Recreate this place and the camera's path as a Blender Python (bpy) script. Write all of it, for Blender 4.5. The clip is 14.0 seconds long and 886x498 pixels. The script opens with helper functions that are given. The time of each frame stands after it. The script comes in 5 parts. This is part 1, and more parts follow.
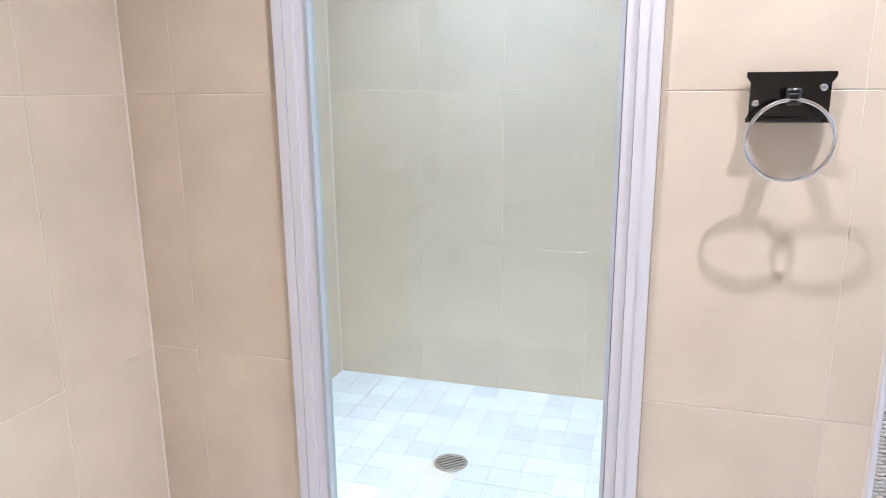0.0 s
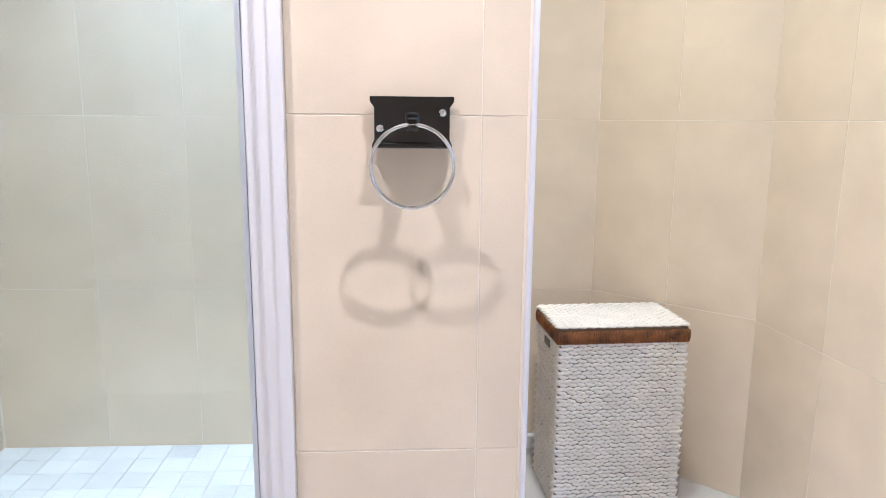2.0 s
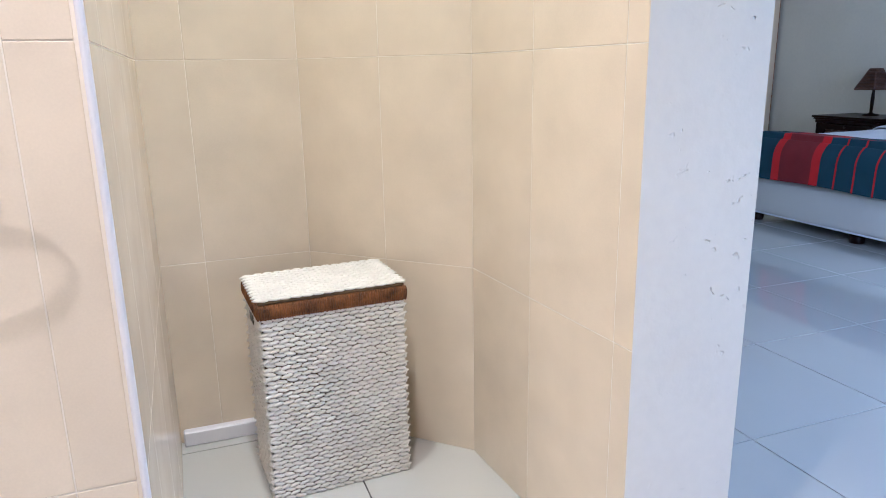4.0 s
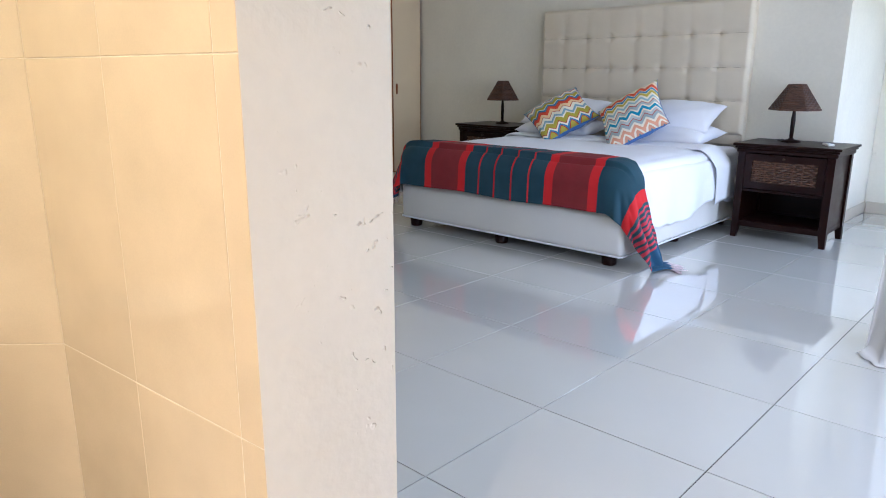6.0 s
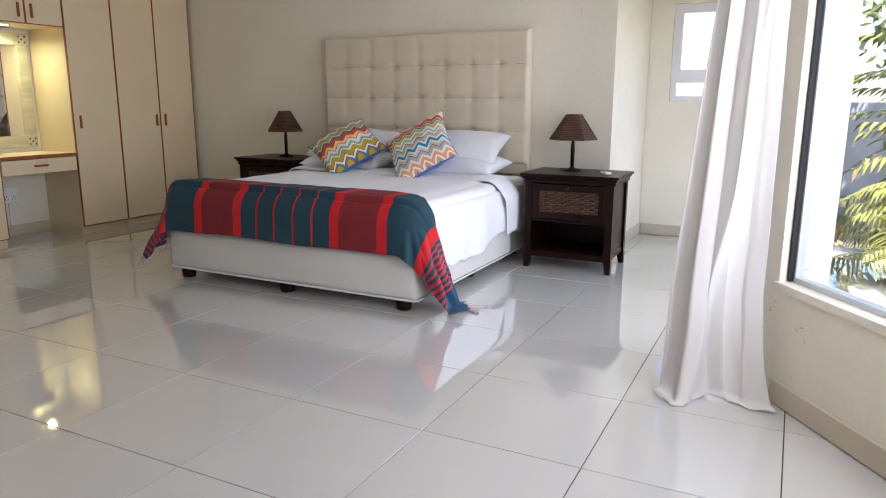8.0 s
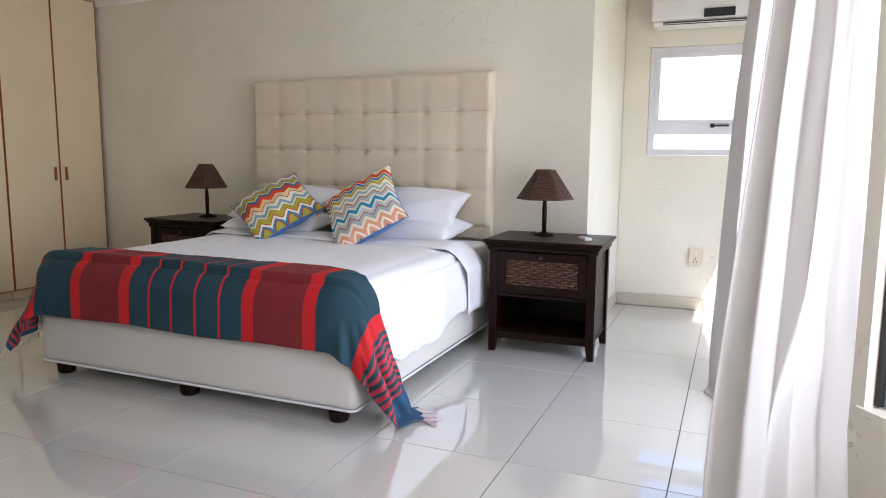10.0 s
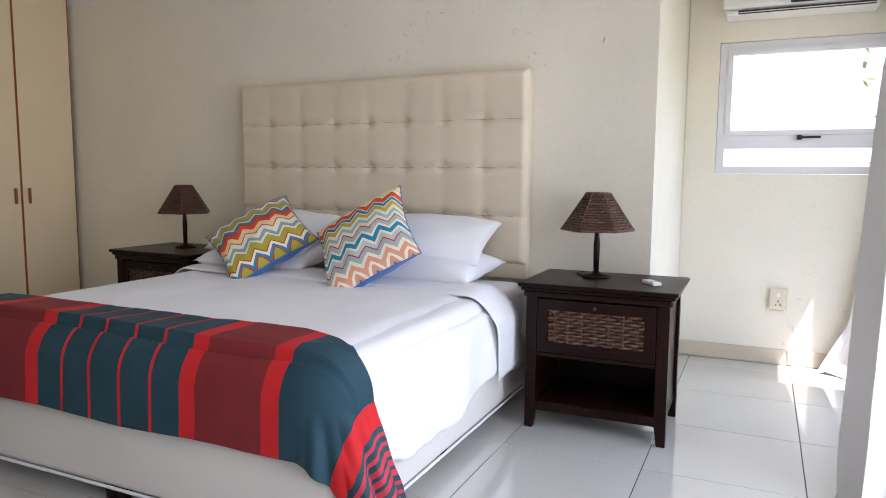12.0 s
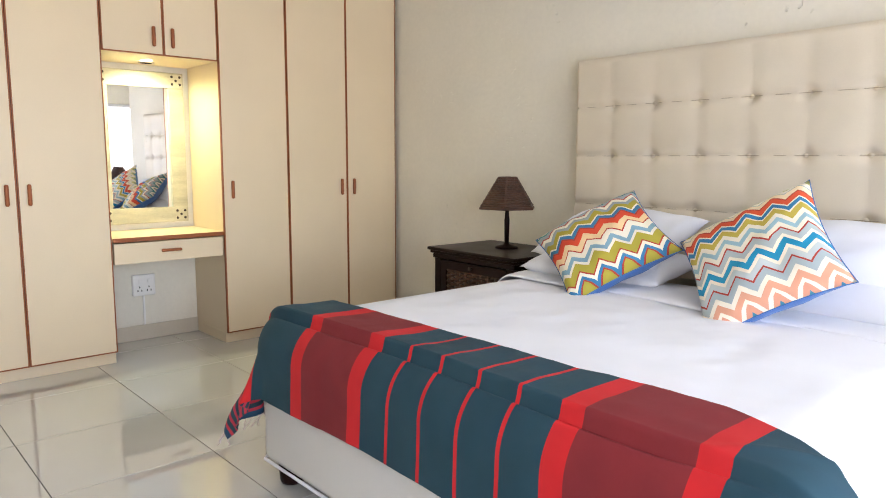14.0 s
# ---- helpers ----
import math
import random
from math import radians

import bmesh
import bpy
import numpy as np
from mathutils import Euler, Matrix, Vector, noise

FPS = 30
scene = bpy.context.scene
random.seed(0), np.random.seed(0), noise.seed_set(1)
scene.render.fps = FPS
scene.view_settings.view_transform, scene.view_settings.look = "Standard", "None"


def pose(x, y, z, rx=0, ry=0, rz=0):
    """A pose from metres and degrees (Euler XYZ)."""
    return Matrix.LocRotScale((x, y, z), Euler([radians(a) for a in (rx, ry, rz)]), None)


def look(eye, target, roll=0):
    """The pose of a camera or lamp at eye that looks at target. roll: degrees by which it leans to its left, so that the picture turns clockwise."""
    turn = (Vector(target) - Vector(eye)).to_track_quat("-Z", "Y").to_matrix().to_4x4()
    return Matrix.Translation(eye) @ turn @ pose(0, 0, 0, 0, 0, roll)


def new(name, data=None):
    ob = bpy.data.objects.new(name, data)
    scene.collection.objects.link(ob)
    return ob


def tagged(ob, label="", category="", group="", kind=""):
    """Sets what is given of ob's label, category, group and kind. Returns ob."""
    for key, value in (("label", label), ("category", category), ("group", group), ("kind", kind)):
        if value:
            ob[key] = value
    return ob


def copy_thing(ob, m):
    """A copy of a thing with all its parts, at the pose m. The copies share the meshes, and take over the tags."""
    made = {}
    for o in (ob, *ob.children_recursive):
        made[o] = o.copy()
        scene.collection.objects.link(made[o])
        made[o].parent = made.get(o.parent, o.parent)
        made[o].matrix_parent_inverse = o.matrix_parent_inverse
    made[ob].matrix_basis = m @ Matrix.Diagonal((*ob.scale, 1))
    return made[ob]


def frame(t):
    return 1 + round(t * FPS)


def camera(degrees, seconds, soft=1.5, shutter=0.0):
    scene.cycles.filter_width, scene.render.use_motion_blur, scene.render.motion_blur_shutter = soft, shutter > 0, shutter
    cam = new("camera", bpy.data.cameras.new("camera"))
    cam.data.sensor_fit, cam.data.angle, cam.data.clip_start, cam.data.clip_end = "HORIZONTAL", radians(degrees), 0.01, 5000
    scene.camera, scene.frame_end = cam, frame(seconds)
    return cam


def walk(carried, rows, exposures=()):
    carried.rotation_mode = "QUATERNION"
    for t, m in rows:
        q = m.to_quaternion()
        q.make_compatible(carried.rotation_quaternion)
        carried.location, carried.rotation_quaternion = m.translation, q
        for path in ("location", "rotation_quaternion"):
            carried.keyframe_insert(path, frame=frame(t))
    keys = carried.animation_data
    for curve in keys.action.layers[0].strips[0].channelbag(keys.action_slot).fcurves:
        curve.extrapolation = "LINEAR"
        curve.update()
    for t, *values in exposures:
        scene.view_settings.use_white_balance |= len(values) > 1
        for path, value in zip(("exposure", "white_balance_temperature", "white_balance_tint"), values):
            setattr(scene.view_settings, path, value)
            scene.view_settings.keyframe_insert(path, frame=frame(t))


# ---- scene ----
cam = camera(65.1, 14.0, 1.0)
# (seconds, stops, kelvin, tint): the clip's own white balance turns from lamp light to daylight
EXPOSURES = [(0, 2.25, 4450, 19), (2.7, 2.25, 4450, 19), (4.8, 2.2, 4580, 19), (6.0, 2.4, 5450, 19), (7.5, 2.22, 6300, 22), (9.0, 2.4, 6350, 23), (11.5, 2.4, 6300, 22), (12.5, 2.58, 6200, 23), (13.4, 3.15, 6250, 22), (14, 3.22, 6250, 21)]
PATH = [
    (0, (0.276, -0.464, 1.197), (-1.589, -1.025, 0.744), -0.5),
    (0.5, (0.271, -0.449, 1.203), (-1.642, -0.875, 0.8), -0.6),
    (1, (0.237, -0.392, 1.204), (-1.71, -0.657, 0.829), -0.7),
    (1.5, (0.18, -0.329, 1.194), (-1.786, -0.405, 0.837), -0.6),
    (2, (0.123, -0.261, 1.178), (-1.841, -0.148, 0.817), 0.5),
    (2.7, (0.064, -0.185, 1.136), (-1.866, 0.157, 0.736), -0.5),
    (4.8, (-0.196, 0.19, 1.159), (-1.872, 1.149, 0.64), -0.2),
    (5, (-0.225, 0.213, 1.163), (-1.849, 1.261, 0.646), -0.0),
    (5.5, (-0.277, 0.26, 1.165), (-1.746, 1.521, 0.662), 0.3),
    (6, (-0.301, 0.336, 1.16), (-1.621, 1.758, 0.673), 0.2),
    (6.5, (-0.326, 0.442, 1.16), (-1.508, 1.985, 0.688), 0.2),
    (7, (-0.342, 0.55, 1.184), (-1.407, 2.179, 0.72), 0.2),
    (7.5, (-0.376, 0.644, 1.193), (-1.331, 2.344, 0.748), 0.3),
    (8, (-0.457, 0.757, 1.193), (-1.334, 2.506, 0.777), 0.2),
    (8.5, (-0.557, 0.906, 1.217), (-1.374, 2.689, 0.825), 0.2),
    (9, (-0.637, 1.118, 1.208), (-1.421, 2.925, 0.861), 0.2),
    (9.2, (-0.683, 1.202, 1.195), (-1.45, 3.02, 0.869), 0.3),
    (11.3, (-1.005, 2.156, 1.181), (-1.789, 3.983, 0.965), 0.2),
    (11.5, (-1.04, 2.235, 1.173), (-1.837, 4.058, 0.963), 0.3),
    (12, (-1.194, 2.447, 1.189), (-2.026, 4.253, 0.973), 0.4),
    (12.5, (-1.373, 2.615, 1.186), (-2.285, 4.382, 0.968), 0.6),
    (12.8, (-1.47, 2.689, 1.189), (-2.473, 4.405, 0.972), 0.2),
    (13, (-1.524, 2.738, 1.19), (-2.599, 4.409, 0.96), 0.6),
    (13.5, (-1.699, 2.825, 1.198), (-2.988, 4.333, 0.953), 0.3),
    (14, (-1.919, 2.914, 1.197), (-3.391, 4.244, 0.943), 0.2),
]
walk(cam, [(t, look(eye, target, roll)) for t, eye, target, roll in PATH], EXPOSURES)

# ---- light: sky, one sun, the lamps of the place, added fill lamps ----
world = bpy.data.worlds.new("world")
scene.world = world
world.use_nodes = True
SUN = Vector((0.388, -0.26, 1.0)).normalized()
sky = world.node_tree.nodes.new("ShaderNodeTexSky")
sky.sky_type, sky.sun_disc = "NISHITA", False
sky.sun_elevation, sky.sun_rotation = math.asin(SUN.z), math.atan2(SUN.x, SUN.y)
world.node_tree.nodes["Background"].inputs["Strength"].default_value = 0.11
world.node_tree.links.new(sky.outputs[0], world.node_tree.nodes["Background"].inputs["Color"])
sun = new("sun", bpy.data.lights.new("sun", "SUN"))
sun.data.energy, sun.data.angle, sun.data.color = 3.4, radians(0.5), (1, 0.96, 0.9)
sun.matrix_world = look(SUN * 20, (0, 0, 0))


def spot(name, at, aim, watts, colour, size=0.04, cone=110):
    ob = new(name, bpy.data.lights.new(name, "SPOT"))
    ob.data.energy, ob.data.color, ob.data.shadow_soft_size = watts, colour, size
    ob.data.spot_size, ob.data.spot_blend = radians(cone), 1.0
    ob.matrix_world = look(at, aim)
    return ob


WARM = (1.0, 0.77, 0.50)
# first two fit the towel ring's shadows; the last two are added fill
BATH_LAMPS_AND_FILL = ((-0.65, 0.04, 30), (-0.65, -0.74, 27), (0.45, -0.5, 17), (-1.55, 0.22, 21))
for bx, by, watts in BATH_LAMPS_AND_FILL:
    spot("bath_light", (bx, by, 2.47), (bx, by, 0), watts, WARM if bx > -1 else (1.0, 0.86, 0.52), 0.012, 104)
# unseen fill lamp, added to brighten the shower
spot("shower_light", (-1.75, -0.95, 2.47), (-1.75, -0.95, 0), 34, (1.0, 0.95, 0.87), 0.035, 120)
spot("niche_light", (-6.42, 4.5, 1.785), (-6.45, 4.5, 0), 7.5, (0.9, 1.0, 0.56), 0.03, 172)


def sky_panel(name, at, aim, w, h, watts):
    """The sky's light in a window's opening."""
    ob = new(name, bpy.data.lights.new(name, "AREA"))
    ob.data.shape, ob.data.size, ob.data.size_y, ob.data.energy, ob.data.color = "RECTANGLE", w, h, watts, (0.86, 0.94, 1.0)
    ob.matrix_world = look(at, aim)


sky_panel("window_light", (0.117, 2.75, 1.4), (-0.863, 2.95, 1.4), 1.3, 1.6, 8.5)
sky_panel("door_light", (-0.395, 6.1, 1.05), (-1.395, 6.1, 1.05), 1.0, 1.8, 2.0)
sky_panel("door_light", (-0.395, 4.65, 1.05), (-1.395, 4.65, 1.05), 0.8, 1.8, 5)


# ---- materials ----
def lin(text):
    """A linear colour from a hex colour."""
    c = [int(text[k:k + 2], 16) / 255 for k in (0, 2, 4)]
    return tuple(v / 12.92 if v < 0.04045 else ((v + 0.055) / 1.055) ** 2.4 for v in c) + (1,)


def mat(name, colour, rough=0.5, var=0.06, scale=4.0, fine=60.0, bump=0.1, depth=0.002, metal=0.0, rand=0.0, stretch=(1, 1, 1), coat=0.0, sheen=0.0):
    """A painted, woven or polished surface: two sizes of tone, fine relief, uneven gloss."""
    m = bpy.data.materials.new(name)
    m.use_nodes = True
    n, link = m.node_tree.nodes, m.node_tree.links.new
    p = n["Principled BSDF"]
    base = lin(colour)
    at = n.new("ShaderNodeTexCoord")
    mp = n.new("ShaderNodeMapping")
    mp.inputs["Scale"].default_value = stretch
    link(at.outputs["Object"], mp.inputs["Vector"])
    info = n.new("ShaderNodeObjectInfo")
    shift = n.new("ShaderNodeVectorMath")
    shift.operation = "ADD"
    spread = n.new("ShaderNodeMath")
    spread.operation = "MULTIPLY"
    spread.inputs[1].default_value = 37.0
    link(info.outputs["Random"], spread.inputs[0])
    link(mp.outputs[0], shift.inputs[0])
    link(spread.outputs[0], shift.inputs[1])
    big, small = n.new("ShaderNodeTexNoise"), n.new("ShaderNodeTexNoise")
    big.inputs["Scale"].default_value, small.inputs["Scale"].default_value = scale, fine
    big.inputs["Detail"].default_value, small.inputs["Detail"].default_value = 4, 5
    for tex in (big, small):
        link(shift.outputs[0], tex.inputs["Vector"])
    mix = n.new("ShaderNodeMath")
    mix.operation = "MULTIPLY_ADD"
    mix.inputs[1].default_value = 0.35
    link(small.outputs["Fac"], mix.inputs[0])
    link(big.outputs["Fac"], mix.inputs[2])
    ramp = n.new("ShaderNodeMapRange")
    ramp.inputs["From Min"].default_value, ramp.inputs["From Max"].default_value = 0.35, 1.0
    ramp.inputs["To Min"].default_value, ramp.inputs["To Max"].default_value = 1 - 2 * var, 1 + var
    link(mix.outputs[0], ramp.inputs["Value"])
    tone = n.new("ShaderNodeMath")
    tone.operation = "MULTIPLY_ADD"
    tone.inputs[1].default_value = rand
    link(info.outputs["Random"], tone.inputs[0])
    link(ramp.outputs[0], tone.inputs[2])
    col = n.new("ShaderNodeVectorMath")
    col.operation = "SCALE"
    col.inputs[0].default_value = base[:3]
    link(tone.outputs[0], col.inputs["Scale"])
    link(col.outputs[0], p.inputs["Base Color"])
    gloss = n.new("ShaderNodeMapRange")
    gloss.inputs["To Min"].default_value, gloss.inputs["To Max"].default_value = rough * 0.8, min(1, rough * 1.2)
    link(big.outputs["Fac"], gloss.inputs["Value"])
    link(gloss.outputs[0], p.inputs["Roughness"])
    if bump:
        b = n.new("ShaderNodeBump")
        b.inputs["Strength"].default_value, b.inputs["Distance"].default_value = bump, depth
        link(small.outputs["Fac"], b.inputs["Height"])
        link(b.outputs[0], p.inputs["Normal"])
    p.inputs["Metallic"].default_value = metal
    p.inputs["Coat Weight"].default_value = coat
    p.inputs["Sheen Weight"].default_value = sheen
    return m


def bands_mat(name, stops, width, zig=0.0, teeth=0.0, shift=0.0, rough=0.85, mirror=False):
    """Woven bands of colour along the cloth's own u (metres), with a zigzag across it if zig is given."""
    m = mat(name, "808080", rough, 0.0, 5, 500, 0.5, 0.0008)
    n, link = m.node_tree.nodes, m.node_tree.links.new
    uv = n.new("ShaderNodeUVMap")
    sep = n.new("ShaderNodeSeparateXYZ")
    link(uv.outputs[0], sep.inputs[0])

    def calc(op, a, b=0.0):
        node = n.new("ShaderNodeMath")
        node.operation = op
        for k, v in enumerate((a, b)):
            if isinstance(v, (int, float)):
                node.inputs[k].default_value = v
            else:
                link(v, node.inputs[k])
        return node.outputs[0]
    along = calc("ABSOLUTE", sep.outputs["X"]) if mirror else sep.outputs["X"]
    if zig:
        tri = calc("ABSOLUTE", calc("SUBTRACT", calc("FRACT", calc("MULTIPLY", sep.outputs["Y"], teeth)), 0.5))
        along = calc("FRACT", calc("DIVIDE", calc("ADD", calc("ADD", along, calc("MULTIPLY", tri, zig)), shift), width))
    else:
        along = calc("DIVIDE", along, width)
    ramp = n.new("ShaderNodeValToRGB")
    ramp.color_ramp.interpolation = "CONSTANT"
    e = ramp.color_ramp.elements
    for k, (at, colour) in enumerate(stops):
        el = e[k] if k < 2 else e.new(at)
        el.position, el.color = at, lin(colour)
    link(along, ramp.inputs[0])
    weave = n.new("ShaderNodeTexNoise")
    weave.inputs["Scale"].default_value, weave.inputs["Detail"].default_value = 9, 6
    link(uv.outputs[0], weave.inputs["Vector"])
    dim = n.new("ShaderNodeMapRange")
    dim.inputs["To Min"].default_value, dim.inputs["To Max"].default_value = 0.8, 1.15
    link(weave.outputs["Fac"], dim.inputs["Value"])
    sc = n.new("ShaderNodeVectorMath")
    sc.operation = "SCALE"
    link(ramp.outputs["Color"], sc.inputs[0])
    link(dim.outputs[0], sc.inputs["Scale"])
    link(sc.outputs[0], n["Principled BSDF"].inputs["Base Color"])
    return m


def glass_mat(name, tint="ffffff", gloss=0.5):
    """Thin clear glass: clear with a Fresnel gloss."""
    m = bpy.data.materials.new(name)
    m.use_nodes = True
    n, link = m.node_tree.nodes, m.node_tree.links.new
    n.remove(n["Principled BSDF"])
    clear, shine, fres, mix = n.new("ShaderNodeBsdfTransparent"), n.new("ShaderNodeBsdfGlossy"), n.new("ShaderNodeLayerWeight"), n.new("ShaderNodeMixShader")
    clear.inputs[0].default_value = lin(tint)
    shine.inputs["Roughness"].default_value = 0.01
    fres.inputs["Blend"].default_value = 0.5
    power, amount = n.new("ShaderNodeMath"), n.new("ShaderNodeMath")
    power.operation, power.inputs[1].default_value = "POWER", 4.0
    amount.operation, amount.inputs[1].default_value, amount.inputs[2].default_value = "MULTIPLY_ADD", 0.6, 0.02 + 0.04 * gloss
    link(fres.outputs["Facing"], power.inputs[0])
    link(power.outputs[0], amount.inputs[0])
    link(amount.outputs[0], mix.inputs[0])
    link(clear.outputs[0], mix.inputs[1])
    link(shine.outputs[0], mix.inputs[2])
    link(mix.outputs[0], n["Material Output"].inputs["Surface"])
    return m


def cloth_mat(name, colour, see=0.35):
    """Thin white cloth that lets some light through."""
    m = mat(name, colour, 0.9, 0.03, 3, 700, 0.25, 0.0006)
    n, link = m.node_tree.nodes, m.node_tree.links.new
    through_light, mix = n.new("ShaderNodeBsdfTranslucent"), n.new("ShaderNodeMixShader")
    through_light.inputs[0].default_value = lin(colour)
    mix.inputs[0].default_value = see
    link(n["Principled BSDF"].outputs[0], mix.inputs[1])
    link(through_light.outputs[0], mix.inputs[2])
    link(mix.outputs[0], n["Material Output"].inputs["Surface"])
    return m


def plaster_mat(name, colour, pits=0.012, cover=0.5, size=9.0):
    """Painted rough plaster with pits and trowel marks."""
    m = mat(name, colour, 0.75, 0.05, 1.6, 38, 0.4, 0.004)
    n, link = m.node_tree.nodes, m.node_tree.links.new
    at = n.new("ShaderNodeTexCoord")
    cell, patch = n.new("ShaderNodeTexVoronoi"), n.new("ShaderNodeTexNoise")
    cell.inputs["Scale"].default_value, patch.inputs["Scale"].default_value = size, 1.7
    cell.inputs["Randomness"].default_value = 1.0
    warp = n.new("ShaderNodeTexNoise")
    warp.inputs["Scale"].default_value = 22
    link(at.outputs["Object"], warp.inputs["Vector"])
    blend = n.new("ShaderNodeVectorMath")
    blend.operation = "MULTIPLY_ADD"
    blend.inputs[1].default_value = (0.12, 0.12, 0.12)
    link(warp.outputs["Color"], blend.inputs[0])
    link(at.outputs["Object"], blend.inputs[2])
    link(blend.outputs[0], cell.inputs["Vector"])
    link(at.outputs["Object"], patch.inputs["Vector"])
    pit = n.new("ShaderNodeMapRange")
    pit.inputs["From Min"].default_value, pit.inputs["From Max"].default_value = 0.05, 0.16
    link(cell.outputs["Distance"], pit.inputs["Value"])
    some = n.new("ShaderNodeMapRange")
    some.inputs["From Min"].default_value, some.inputs["From Max"].default_value = cover, cover + 0.1
    link(patch.outputs["Fac"], some.inputs["Value"])
    inv = n.new("ShaderNodeMath")
    inv.operation = "SUBTRACT"
    inv.inputs[0].default_value = 1
    link(pit.outputs[0], inv.inputs[1])
    both = n.new("ShaderNodeMath")
    both.operation = "MULTIPLY"
    link(inv.outputs[0], both.inputs[0])
    link(some.outputs[0], both.inputs[1])
    b = n.new("ShaderNodeBump")
    b.invert = True
    b.inputs["Strength"].default_value, b.inputs["Distance"].default_value = 1.0, pits
    link(both.outputs[0], b.inputs["Height"])
    old = n["Principled BSDF"].inputs["Normal"].links[0].from_socket
    link(old, b.inputs["Normal"])
    link(b.outputs[0], n["Principled BSDF"].inputs["Normal"])
    return m


M_WALL = plaster_mat("cream_plaster", "e9e2d2", 0.006, 0.51, 15.0)
M_JAMB = plaster_mat("rough_white_plaster", "e6e0d4", 0.004, 0.45, 24.0)
M_CEIL = mat("ceiling_paint", "efece6", 0.8, 0.02, 2, 80, 0.1)
M_SKIRT = mat("skirting_tile", "cbbfac", 0.35, 0.05, 3, 60, 0.05)
M_TILE = mat("floor_tile", "c6c5c0", 0.03, 0.03, 1.5, 300, 0.0, rand=0.03, coat=1.0)
M_TILE.node_tree.nodes["Principled BSDF"].inputs["Coat Roughness"].default_value = 0.008
M_TILE.node_tree.nodes["Principled BSDF"].inputs["Coat IOR"].default_value = 1.6
M_GROUT = mat("dark_grout", "4a4744", 0.9, 0.1, 6, 200, 0.4)
M_BTILE = mat("beige_wall_tile", "e2d3bb", 0.22, 0.06, 2.2, 120, 0.03, rand=0.025, stretch=(2.5, 2.5, 0.35), coat=0.2)
M_BGROUT = mat("pale_grout", "ece2d2", 0.85, 0.05, 8, 200, 0.3)
M_MOSAIC = mat("shower_mosaic", "e3e6e6", 0.35, 0.06, 5, 150, 0.1, rand=0.2)
M_WHITE = mat("white_powder_coat", "e4e2e6", 0.35, 0.02, 4, 150, 0.0)
M_GREY = mat("grey_aluminium", "c2c6cc", 0.4, 0.05, 6, 200, 0.05, metal=0.15)
M_BLACK = mat("black_gasket", "0c0c0d", 0.5, 0.05, 9, 200, 0.1)
M_GLOSSBLACK = mat("black_lacquer", "060606", 0.12, 0.05, 9, 200, 0.0, coat=0.5)
M_CHROME = mat("chrome", "e6e6ea", 0.06, 0.02, 9, 200, 0.0, metal=1.0)
M_GLASS = glass_mat("clear_glass", "f4f8f6", 0.2)
M_SHOWERGLASS = glass_mat("greenish_shower_glass", "f3f8f2", 0.9)
M_CREAM = mat("cream_melamine", "e4cfae", 0.42, 0.03, 2, 150, 0.08, rand=0.02)
M_EDGE = mat("brown_edge_wood", "995222", 0.5, 0.12, 8, 120, 0.2)
M_DARK = mat("dark_stained_wood", "1d0906", 0.36, 0.3, 5, 90, 0.2, 0.001, stretch=(1, 1, 6), coat=0.03)
M_DARK.node_tree.nodes["Principled BSDF"].inputs["Specular IOR Level"].default_value = 0.14
M_WICKER = mat("dark_wicker", "553626", 0.5, 0.45, 18, 160, 0.4, rand=0.1)
M_WICKERB = mat("wicker_weave", "5c3a26", 0.45, 0.45, 22, 160, 0.4)
M_LEATHER = mat("cream_leatherette", "dccfb9", 0.5, 0.05, 4, 220, 0.35, 0.001)
M_SEAM = mat("seam_shadow_thread", "a5977f", 0.7, 0.05, 8, 200, 0.2)
M_SHEET = mat("white_cotton", "e9e9ee", 0.9, 0.02, 4, 500, 0.3, 0.0006, sheen=0.1)
M_BASE = mat("white_bed_base_cloth", "dedad4", 0.85, 0.03, 3, 400, 0.35, 0.0008)
M_CURTAIN = cloth_mat("white_curtain_cloth", "dcd9d6", 0.12)
M_ROPE = mat("white_paper_rope", "ebe6dd", 0.8, 0.08, 14, 180, 0.4)
# dark brown that paints the shade in the gaps of the basket weave
M_GAPSHADE = mat("basket_gap_shade", "66543c", 0.9, 0.2, 20, 200, 0.3)
M_SEAGRASS = mat("brown_seagrass", "8f5c31", 0.8, 0.5, 30, 220, 0.6)
M_BLUE = mat("blue_cushion_back", "3f6fae", 0.9, 0.05, 6, 400, 0.3, sheen=0.2)
M_FRINGE = mat("cotton_fringe", "d9c9cf", 0.9, 0.1, 20, 300, 0.2)
M_MIRROR = mat("mirror_silver", "f2f2f2", 0.015, 0.0, 1, 10, 0.0, metal=1.0)
M_WASHED = mat("whitewashed_wood", "cfc5a6", 0.6, 0.22, 3, 70, 0.3, stretch=(1, 1, 5))
M_RUST = mat("dark_rivets", "3a2a1e", 0.6, 0.2, 20, 90, 0.3)
M_PLASTIC = mat("white_plastic", "eceae6", 0.35, 0.02, 5, 100, 0.03)
# real dark plastic, and the painted shade in holes and weave gaps
M_PATCH = mat("dark_plastic_and_gap_shade", "1c1c1e", 0.4, 0.05, 8, 100, 0.05)
M_OUTWALL = mat("white_outside_wall", "c4c5c9", 0.8, 0.05, 2, 60, 0.2)
M_LEAF = mat("palm_leaf", "85863f", 0.5, 0.3, 6, 60, 0.1, rand=0.3)
M_LEAFDRY = mat("dry_palm_leaf", "96804f", 0.7, 0.3, 6, 60, 0.1)
M_LEAFDARK = mat("tree_leaf", "66723a", 0.5, 0.35, 6, 60, 0.1)
